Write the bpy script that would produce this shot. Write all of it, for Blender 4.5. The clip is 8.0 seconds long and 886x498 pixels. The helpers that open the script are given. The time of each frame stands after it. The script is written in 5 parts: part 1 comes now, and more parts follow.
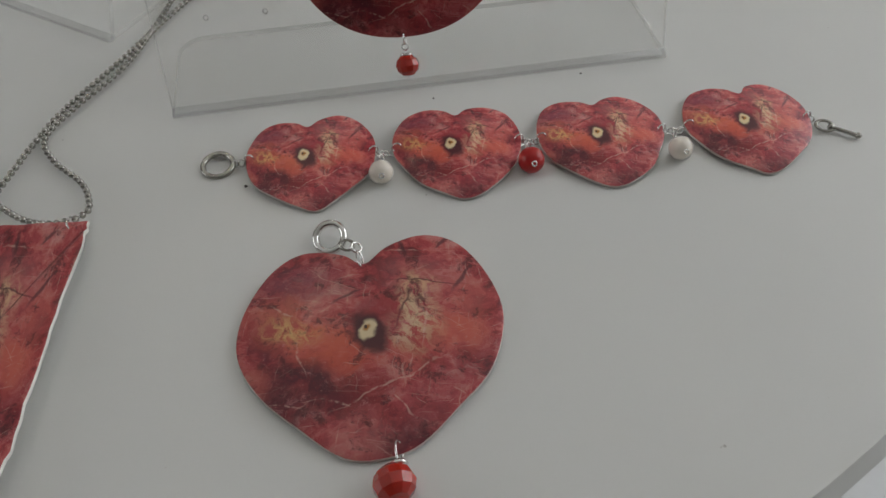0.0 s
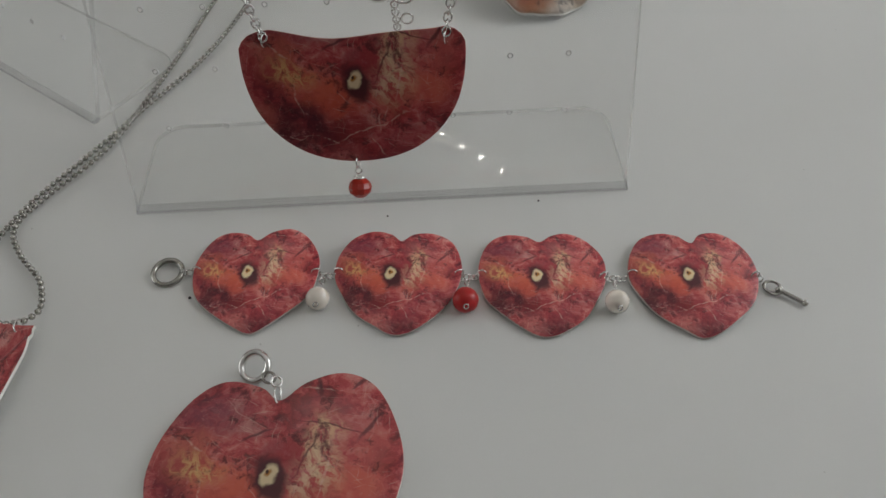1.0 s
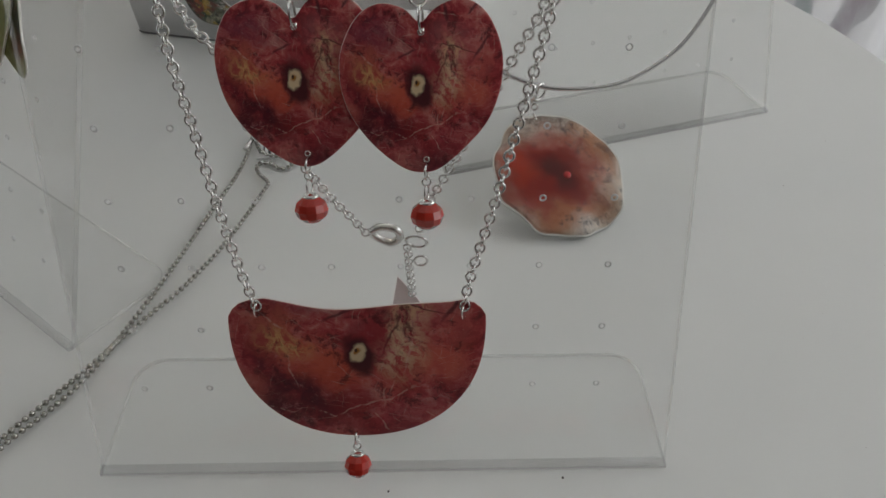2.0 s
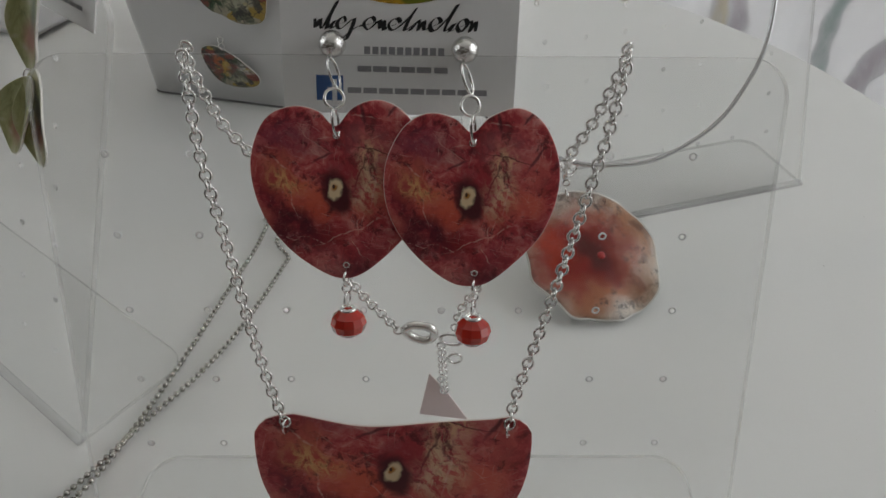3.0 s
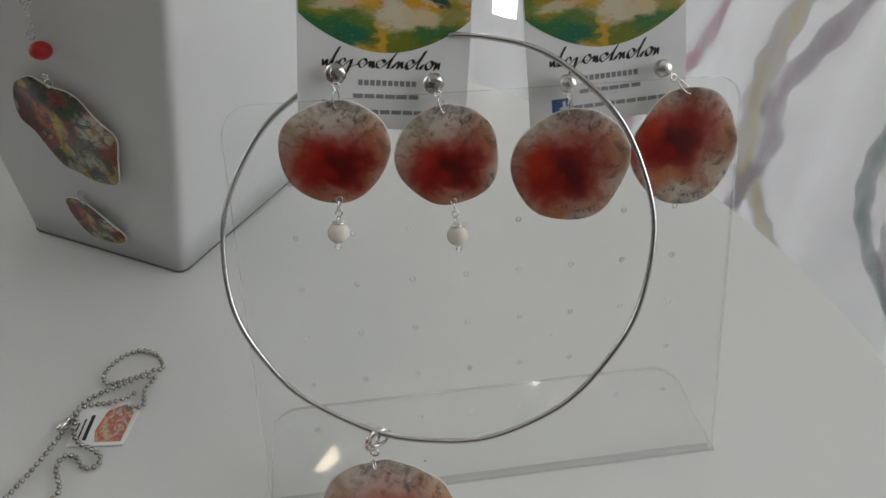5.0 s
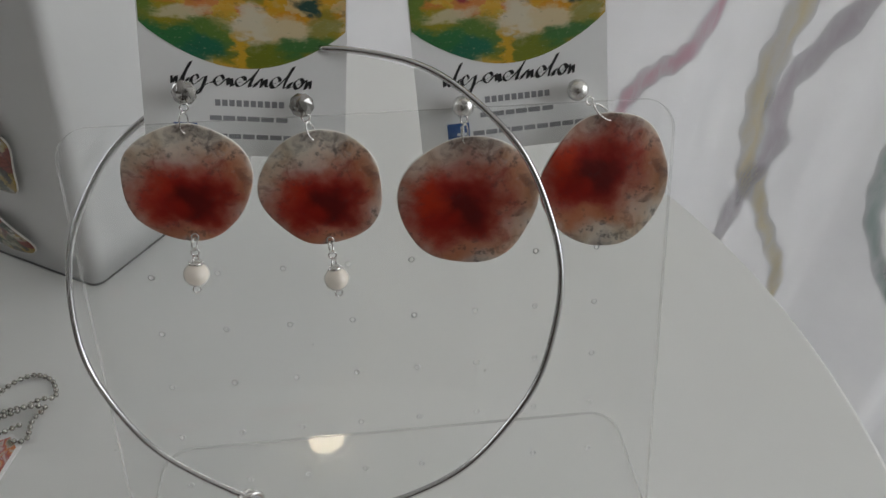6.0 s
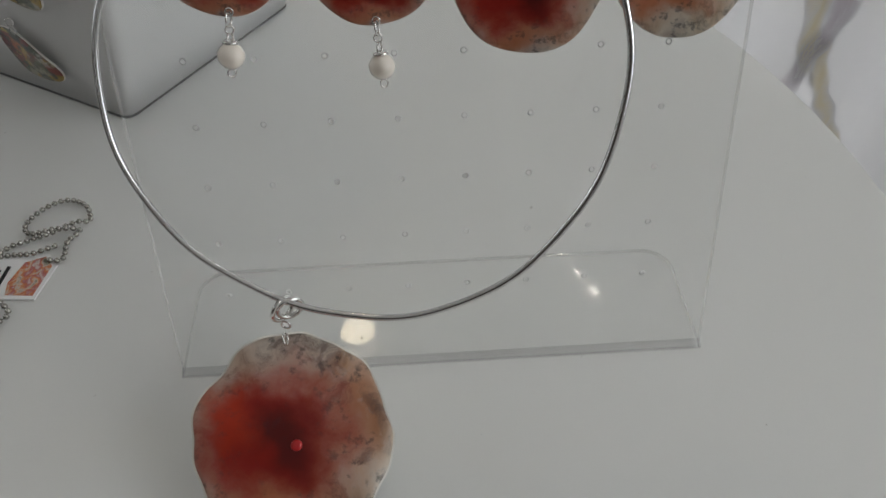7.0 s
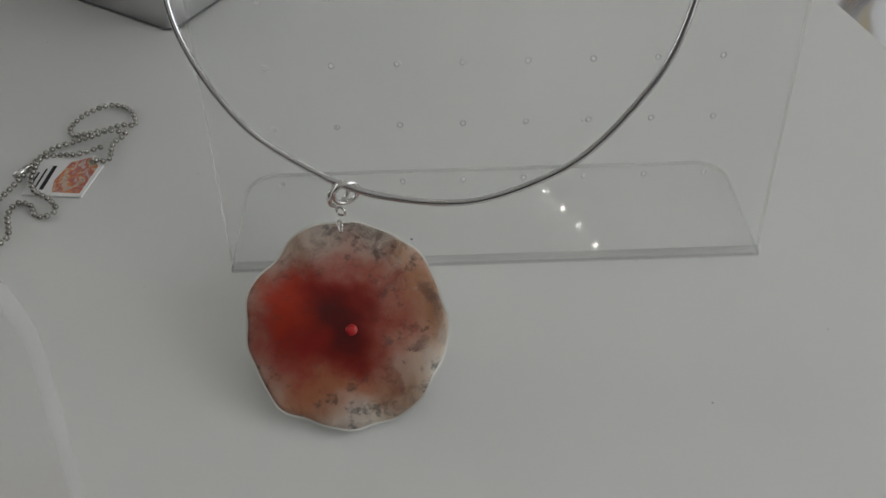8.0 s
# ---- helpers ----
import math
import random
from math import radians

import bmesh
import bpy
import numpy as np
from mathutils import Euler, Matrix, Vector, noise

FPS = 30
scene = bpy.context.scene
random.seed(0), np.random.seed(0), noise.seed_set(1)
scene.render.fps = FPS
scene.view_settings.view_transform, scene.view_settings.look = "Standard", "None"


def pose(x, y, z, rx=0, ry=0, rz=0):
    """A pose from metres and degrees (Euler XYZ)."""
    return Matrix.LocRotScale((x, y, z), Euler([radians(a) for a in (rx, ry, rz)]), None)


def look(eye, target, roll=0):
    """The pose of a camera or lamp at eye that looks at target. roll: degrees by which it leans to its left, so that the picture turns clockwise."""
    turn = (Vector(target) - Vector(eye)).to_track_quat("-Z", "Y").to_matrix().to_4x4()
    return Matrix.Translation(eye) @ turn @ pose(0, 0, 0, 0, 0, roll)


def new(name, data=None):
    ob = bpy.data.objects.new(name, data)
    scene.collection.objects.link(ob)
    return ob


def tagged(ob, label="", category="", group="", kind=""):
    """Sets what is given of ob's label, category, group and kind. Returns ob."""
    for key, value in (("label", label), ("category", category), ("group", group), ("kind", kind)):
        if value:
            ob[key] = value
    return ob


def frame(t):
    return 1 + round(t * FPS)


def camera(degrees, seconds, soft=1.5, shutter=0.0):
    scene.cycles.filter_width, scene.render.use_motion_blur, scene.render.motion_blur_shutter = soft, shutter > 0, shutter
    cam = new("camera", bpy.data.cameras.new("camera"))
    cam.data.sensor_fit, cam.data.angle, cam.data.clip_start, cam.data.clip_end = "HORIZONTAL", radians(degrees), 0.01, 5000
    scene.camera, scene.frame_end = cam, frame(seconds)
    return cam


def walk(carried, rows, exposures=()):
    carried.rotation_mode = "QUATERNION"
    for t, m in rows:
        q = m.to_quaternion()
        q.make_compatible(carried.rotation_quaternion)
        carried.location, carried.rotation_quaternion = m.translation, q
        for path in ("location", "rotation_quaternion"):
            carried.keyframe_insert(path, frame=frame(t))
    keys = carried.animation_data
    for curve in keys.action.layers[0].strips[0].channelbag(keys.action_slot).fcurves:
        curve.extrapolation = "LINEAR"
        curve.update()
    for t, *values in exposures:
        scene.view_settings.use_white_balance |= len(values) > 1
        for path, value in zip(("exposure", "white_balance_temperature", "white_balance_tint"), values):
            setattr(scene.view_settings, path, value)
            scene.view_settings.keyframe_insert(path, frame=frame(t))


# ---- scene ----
cam = camera(62.67, 8.0)
PATH = [
    (0, (0.0419, 0.0448, 0.1986), (0.1212, 1.3045, -1.3529), -1.64),
    (0.5, (0.0857, 0.0458, 0.2101), (0.0196, 1.2907, -1.3538), -1.53),
    (1, (0.0886, 0.0853, 0.2371), (0.027, 1.3168, -1.3375), -1.36),
    (1.5, (0.0818, 0.132, 0.2527), (0.0391, 1.4304, -1.2679), -2.21),
    (2, (0.0823, 0.1559, 0.2519), (-0.0024, 1.6017, -1.1274), 0.50),
    (2.2, (0.0796, 0.1642, 0.254), (-0.0371, 1.618, -1.1145), 0.68),
    (3.3, (0.0598, 0.1913, 0.2645), (0.0004, 1.7253, -1.0175), 1.31),
    (3.5, (0.0551, 0.1993, 0.2709), (0.0388, 1.7512, -0.9906), 1.32),
    (4, (0.0693, 0.2269, 0.2931), (0.0525, 1.7977, -0.9447), 1.07),
    (4.1, (0.081, 0.2363, 0.2981), (0.0364, 1.8108, -0.9343), 1.24),
    (4.5, (0.1309, 0.2832, 0.3086), (-0.0716, 1.8494, -0.9185), 1.26),
    (5, (0.1768, 0.3214, 0.3007), (-0.1546, 1.8267, -0.9739), 0.89),
    (5.2, (0.1928, 0.3377, 0.2978), (-0.1614, 1.8346, -0.9805), 1.04),
    (6.3, (0.2175, 0.3826, 0.2924), (-0.1788, 1.7784, -1.0841), 0.36),
    (6.5, (0.2147, 0.3796, 0.2877), (-0.1844, 1.7293, -1.1332), 0.41),
    (7, (0.2141, 0.3648, 0.2548), (-0.205, 1.6166, -1.2477), -0.55),
    (7.5, (0.2135, 0.3529, 0.2287), (-0.2445, 1.5687, -1.2918), -1.42),
    (8, (0.2059, 0.3397, 0.2295), (-0.2359, 1.5389, -1.3089), -0.65),
]
EXPOSURES = [(0, 0.01), (1.5, -0.05), (3.5, 0.10), (4.5, 0.09), (5, -0.02), (6.5, -0.12), (7.2, -0.19), (8, -0.26)]
walk(cam, [(t, look(eye, target, roll)) for t, eye, target, roll in PATH], EXPOSURES)

# ---- light ----
world = bpy.data.worlds.new("room_air")
world.use_nodes = True
world.node_tree.nodes["Background"].inputs[0].default_value = (0.75, 0.8, 0.9, 1)
world.node_tree.nodes["Background"].inputs[1].default_value = 0.15


def area_lamp(name, eye, target, sx, sy, watts, colour):
    data = bpy.data.lights.new(name, "AREA")
    data.shape, data.size, data.size_y, data.energy, data.color = "RECTANGLE", sx, sy, watts, colour
    ob = new(name, data)
    ob.matrix_world = look(eye, target)
    return ob


EAST_WATTS, WEST_WATTS, NORTH_WATTS = 5.0, 0.8, 29.5
area_lamp("window_daylight_east", (1.65, 0.75, 0.75), (0.0, 0.55, 0.1), 1.4, 1.2, EAST_WATTS, (0.97, 0.96, 0.97))
# Added warm fill from the west, out of view; no known window.
area_lamp("west_fill_light", (-2.55, 0.35, 0.85), (0.0, 0.45, 0.0), 1.4, 1.2, WEST_WATTS, (1.0, 0.89, 0.78))
area_lamp("window_daylight_north", (0.2, 2.42, 0.0), (0.2, 0.0, 0.0), 2.1, 1.3, NORTH_WATTS, (1.0, 0.962, 0.912))


# ---- materials ----
class Tree:
    """Short hand for the nodes of one material."""

    def __init__(self, name):
        self.material = bpy.data.materials.new(name)
        self.material.use_nodes = True
        self.nodes, self.links = self.material.node_tree.nodes, self.material.node_tree.links
        self.shader = self.nodes["Principled BSDF"]
        self.out = self.nodes["Material Output"]

    def plug(self, value, socket):
        if isinstance(value, bpy.types.NodeSocket):
            self.links.new(value, socket)
        elif value is not None:
            socket.default_value = value

    def set(self, **values):
        for key, value in values.items():
            self.plug(value, self.shader.inputs[key.replace("_", " ")])
        return self

    def coords(self, kind="Object"):
        return self.nodes.new("ShaderNodeTexCoord").outputs[kind]

    def noise(self, vector, scale, detail=4.0, rough=0.55, distort=0.0, colour=False):
        n = self.nodes.new("ShaderNodeTexNoise")
        self.plug(vector, n.inputs["Vector"])
        n.inputs["Scale"].default_value, n.inputs["Detail"].default_value = scale, detail
        n.inputs["Roughness"].default_value, n.inputs["Distortion"].default_value = rough, distort
        return n.outputs["Color" if colour else "Fac"]

    def voronoi_edge(self, vector, scale):
        n = self.nodes.new("ShaderNodeTexVoronoi")
        n.feature = "DISTANCE_TO_EDGE"
        self.plug(vector, n.inputs["Vector"])
        n.inputs["Scale"].default_value = scale
        return n.outputs["Distance"]

    def math(self, op, a, b=0.0, clamp=False):
        n = self.nodes.new("ShaderNodeMath")
        n.operation, n.use_clamp = op, clamp
        self.plug(a, n.inputs[0]), self.plug(b, n.inputs[1])
        return n.outputs[0]

    def vmath(self, op, a, b):
        n = self.nodes.new("ShaderNodeVectorMath")
        n.operation = op
        self.plug(a, n.inputs[0]), self.plug(b, n.inputs[1])
        return n.outputs[0]

    def remap(self, value, a, b, c=0.0, d=1.0):
        n = self.nodes.new("ShaderNodeMapRange")
        n.interpolation_type = "SMOOTHSTEP"
        self.plug(value, n.inputs[0])
        for k, v in enumerate((a, b, c, d)):
            n.inputs[k + 1].default_value = v
        return n.outputs[0]

    def mix(self, fac, a, b, mode="MIX"):
        n = self.nodes.new("ShaderNodeMix")
        n.data_type, n.blend_type = "RGBA", mode
        self.plug(fac, n.inputs[0])
        self.plug(a if not isinstance(a, tuple) else (*a, 1)[:4], n.inputs[6])
        self.plug(b if not isinstance(b, tuple) else (*b, 1)[:4], n.inputs[7])
        return n.outputs[2]

    def ramp(self, value, stops):
        n = self.nodes.new("ShaderNodeValToRGB")
        r = n.color_ramp
        while len(r.elements) < len(stops):
            r.elements.new(0.5)
        for e, (p, c) in zip(r.elements, stops):
            e.position, e.color = p, (*c, 1)
        self.plug(value, n.inputs[0])
        return n.outputs[0]

    def bump(self, height, strength=0.2, distance=0.001):
        n = self.nodes.new("ShaderNodeBump")
        n.inputs["Strength"].default_value, n.inputs["Distance"].default_value = strength, distance
        self.plug(height, n.inputs["Height"])
        self.links.new(n.outputs[0], self.shader.inputs["Normal"])
        return self

    def turned(self, vector, turn, sx, sy):
        m = self.nodes.new("ShaderNodeMapping")
        m.vector_type = "TEXTURE"
        m.inputs["Rotation"].default_value = (0, 0, radians(turn))
        m.inputs["Scale"].default_value = (1 / sx, 1 / sy, 1)
        self.plug(vector, m.inputs["Vector"])
        return m.outputs[0]

    def cells(self, vector, scale, stops):
        """Uneven patches of paint, each of one colour."""
        n = self.nodes.new("ShaderNodeTexVoronoi")
        self.plug(vector, n.inputs["Vector"])
        n.inputs["Scale"].default_value = scale
        out = self.ramp(n.outputs["Color"], stops)
        out.node.color_ramp.interpolation = "CONSTANT"
        return out

    def blob(self, vector, cx, cy, rx, ry, soft=0.5, turn=0.0):
        """A soft oval mask on the print."""
        m = self.nodes.new("ShaderNodeMapping")
        m.vector_type = "TEXTURE"
        m.inputs["Location"].default_value = (cx, cy, 0)
        m.inputs["Rotation"].default_value = (0, 0, radians(turn))
        m.inputs["Scale"].default_value = (rx, ry, 1e3)
        self.plug(vector, m.inputs["Vector"])
        n = self.nodes.new("ShaderNodeVectorMath")
        n.operation = "LENGTH"
        self.links.new(m.outputs[0], n.inputs[0])
        return self.remap(n.outputs["Value"], 1.0 + soft, 1.0 - soft)


def plain(name, colour, roughness=0.5, metal=0.0, grain=0.08, scale=400.0, bump=0.0, **more):
    t = Tree(name)
    c = t.coords()
    n = t.noise(c, scale, 3)
    big = t.noise(c, scale * 0.07, 2)
    dark = tuple(v * (1 - grain) for v in colour)
    light = tuple(min(1, v * (1 + grain)) for v in colour)
    t.set(Base_Color=t.mix(t.math("ADD", t.math("MULTIPLY", n, 0.5), t.math("MULTIPLY", big, 0.5)), dark, light), Roughness=roughness, Metallic=metal, **more)
    if bump:
        t.bump(n, bump)
    return t.material


def flat_vector(t, tear=0.16, oy=0.0, sy=1.0):
    """Print coordinates from 0 to 1 across a piece, with the z axis dropped, and a copy with torn edges."""
    g = t.vmath("ADD", t.vmath("MULTIPLY", t.coords("Generated"), (1, sy, 0)), (0, oy, 0))
    wob = t.noise(g, 5.0, 6, 0.65, colour=True)
    wob = t.vmath("MULTIPLY", t.vmath("SUBTRACT", wob, (0.5, 0.5, 0.5)), (tear, tear, 0))
    return g, t.vmath("ADD", g, wob)


def red_print(name, oy=0.0, sy=1.0, seed=(0.486, 0.528), size=1.0, light=0.92):
    """A rose, orange and maroon painting with pale scratches and a cream seed shape in the middle, under clear lacquer."""
    t = Tree(name)
    g, v = flat_vector(t, 0.16, oy, sy)
    cx0, cy0 = seed[0] - 0.486, seed[1] - 0.575
    coarse, fine = t.noise(v, 4.2, 5, 0.62, 0.15), t.noise(v, 15.0, 6, 0.72, 0.2)
    val = t.math("ADD", t.math("MULTIPLY", coarse, 0.55), t.math("MULTIPLY", fine, 0.45))
    base = t.ramp(val, [(0.36, (0.085, 0.007, 0.016)), (0.43, (0.23, 0.019, 0.030)), (0.48, (0.41, 0.050, 0.058)), (0.53, (0.54, 0.120, 0.118)), (0.61, (0.64, 0.29, 0.27))])
    rough = t.remap(t.noise(v, 11.0, 6, 0.74), 0.36, 0.60)
    # patches of colour, laid on roughly: place, half size, turn, colour, strength
    for cx, cy, rx, ry, turn, col, k in (
        (0.22, 0.86, 0.16, 0.09, 12, (0.20, 0.045, 0.075), 0.75), (0.36, 0.80, 0.12, 0.06, 0, (0.26, 0.04, 0.055), 0.6),
        (0.13, 0.60, 0.08, 0.12, 0, (0.15, 0.014, 0.030), 0.75), (0.27, 0.36, 0.19, 0.10, -22, (0.075, 0.006, 0.016), 0.95), (0.17, 0.27, 0.13, 0.07, -40, (0.085, 0.007, 0.017), 0.85),
        (0.06, 0.40, 0.05, 0.08, 0, (0.50, 0.13, 0.10), 0.7), (0.46, 0.32, 0.09, 0.10, 10, (0.22, 0.016, 0.022), 0.75), (0.60, 0.12, 0.15, 0.07, 15, (0.085, 0.008, 0.020), 0.85),
        (0.88, 0.40, 0.09, 0.11, 30, (0.24, 0.022, 0.035), 0.65), (0.70, 0.26, 0.14, 0.08, 30, (0.36, 0.06, 0.075), 0.6), (0.42, 0.13, 0.10, 0.10, 0, (0.50, 0.17, 0.16), 0.6),
        (0.30, 0.56, 0.20, 0.085, -22, (0.63, 0.135, 0.085), 0.95), (0.42, 0.46, 0.08, 0.07, -35, (0.58, 0.100, 0.060), 0.8), (0.16, 0.72, 0.10, 0.06, 10, (0.60, 0.16, 0.11), 0.75),
        (0.80, 0.54, 0.13, 0.09, 12, (0.62, 0.130, 0.095), 0.9), (0.88, 0.70, 0.08, 0.10, 0, (0.56, 0.125, 0.11), 0.75), (0.62, 0.43, 0.10, 0.06, 0, (0.52, 0.09, 0.07), 0.8),
        (0.70, 0.82, 0.15, 0.10, -10, (0.52, 0.16, 0.16), 0.65), (0.53, 0.68, 0.10, 0.05, 0, (0.40, 0.045, 0.055), 0.8)):
        mask = t.math("MULTIPLY", t.blob(v, cx + cx0, cy + cy0, rx, ry, 0.6, turn), t.math("ADD", t.math("MULTIPLY", rough, 0.45), 0.55))
        base = t.mix(t.math("MULTIPLY", mask, k), base, col)
    streak = t.noise(t.turned(v, 25, 3.0, 1.4), 9.0, 7, 0.74, 0.6)
    for cx, cy, rx, ry, turn, col in ((0.20, 0.62, 0.09, 0.05, -20, (0.72, 0.46, 0.20)), (0.67, 0.63, 0.075, 0.17, -6, (0.72, 0.53, 0.34)), (0.60, 0.53, 0.05, 0.07, 20, (0.66, 0.42, 0.29)), (0.70, 0.75, 0.06, 0.05, 0, (0.70, 0.42, 0.26))):
        base = t.mix(t.math("MULTIPLY", t.math("MULTIPLY", t.blob(v, cx + cx0, cy + cy0, rx, ry, 0.7, turn), t.remap(streak, 0.40, 0.56)), 0.9), base, col)
    # dark and pale mottling
    base = t.mix(t.math("MULTIPLY", t.remap(t.noise(v, 8.0, 8, 0.78), 0.52, 0.62), 0.8), base, (0.070, 0.005, 0.012))
    base = t.mix(t.math("MULTIPLY", t.remap(t.noise(t.vmath("ADD", v, (4.0, 2.0, 0)), 10.0, 8, 0.80), 0.55, 0.66), 0.45), base, (0.64, 0.28, 0.27))
    # hair scratches in four directions, and a few long ones
    patch = t.remap(t.noise(g, 4.0, 3), 0.40, 0.56)
    s0 = t.vmath("ADD", g, t.vmath("MULTIPLY", t.noise(g, 4.0, 3, colour=True), (0.10, 0.10, 0)))
    for turn, shift in ((25, 0.0), (-38, 3.1), (80, 7.7), (-8, 12.2)):
        hair = t.remap(t.noise(t.vmath("ADD", t.turned(s0, turn, 4.5, 75.0), (shift, shift, shift)), 1.4, 2, 0.5), 0.65, 0.72)
        base = t.mix(t.math("MULTIPLY", t.math("MULTIPLY", hair, patch), 0.42), base, (0.70, 0.42, 0.36))
    s = t.vmath("ADD", g, t.vmath("MULTIPLY", t.vmath("SUBTRACT", t.noise(g, 7.0, 3, colour=True), (0.5, 0.5, 0.5)), (0.07, 0.07, 0)))
    broken = t.remap(t.noise(g, 26.0, 3, 0.6), 0.40, 0.55)
    for cx, cy, rx, ry, turn in ((0.56, 0.29, 0.20, 0.0035, 24), (0.16, 0.255, 0.08, 0.004, -14), (0.24, 0.44, 0.004, 0.06, 12), (0.66, 0.91, 0.07, 0.0035, -4), (0.18, 0.66, 0.06, 0.004, -38), (0.58, 0.20, 0.004, 0.08, 28), (0.70, 0.52, 0.0035, 0.08, -12), (0.36, 0.23, 0.05, 0.0035, -30)):
        base = t.mix(t.math("MULTIPLY", t.math("MULTIPLY", t.blob(s, cx, cy, rx, ry, 0.6, turn), broken), 0.5), base, (0.74, 0.50, 0.42))
    speck = t.remap(t.noise(g, 60.0, 3, 0.7), 0.61, 0.72)
    base = t.mix(t.math("MULTIPLY", speck, 0.4), base, (0.60, 0.28, 0.24))
    for cx, cy, rx, ry, turn in ((0.645, 0.925, 0.010, 0.045, 12), (0.865, 0.74, 0.007, 0.07, -32), (0.82, 0.945, 0.006, 0.04, -50), (0.72, 0.735, 0.13, 0.004, -12), (0.615, 0.60, 0.005, 0.10, -22), (0.42, 0.70, 0.06, 0.006, 24)):
        base = t.mix(t.math("MULTIPLY", t.blob(s, cx + cx0 * 0.5, cy, rx, ry, 0.6, turn), 0.75), base, (0.070, 0.010, 0.020))
    # the seed shape with its dark hollow
    e = t.vmath("ADD", g, t.vmath("MULTIPLY", t.vmath("SUBTRACT", t.noise(g, 16.0, 2, colour=True), (0.5, 0.5, 0.5)), (0.05, 0.05, 0)))
    x, y = seed
    base = t.mix(t.math("MULTIPLY", t.blob(e, x + 0.03 * size, y + 0.035 * size, 0.10 * size, 0.115 * size, 0.2, -12), 0.55), base, (0.30, 0.030, 0.042))
    base = t.mix(t.math("MULTIPLY", t.blob(e, x + 0.008 * size, y - 0.018 * size, 0.062 * size, 0.098 * size, 0.3, 16), 0.96), base, (0.060, 0.007, 0.014))
    base = t.mix(t.blob(e, x, y, 0.032 * size, 0.048 * size, 0.22, -14), base, (0.74, 0.60, 0.38))
    base = t.mix(t.blob(e, x - 0.006 * size, y + 0.008 * size, 0.014 * size, 0.018 * size, 0.5), base, (0.42, 0.17, 0.03))
    base = t.mix(t.blob(g, x - 0.006 * size, y + 0.009 * size, 0.006 * size, 0.009 * size, 0.3), base, (0.06, 0.02, 0.01))
    rich = t.nodes.new("ShaderNodeHueSaturation")
    rich.inputs["Saturation"].default_value, rich.inputs["Value"].default_value = 1.03, light
    t.links.new(base, rich.inputs["Color"])
    t.set(Base_Color=rich.outputs[0], Roughness=t.remap(t.noise(g, 30, 3), 0.3, 0.7, 0.34, 0.50), Coat_Weight=0.2, Coat_Roughness=0.16)
    t.bump(t.noise(g, 22.0, 4), 0.16, 0.0006)
    return t.material


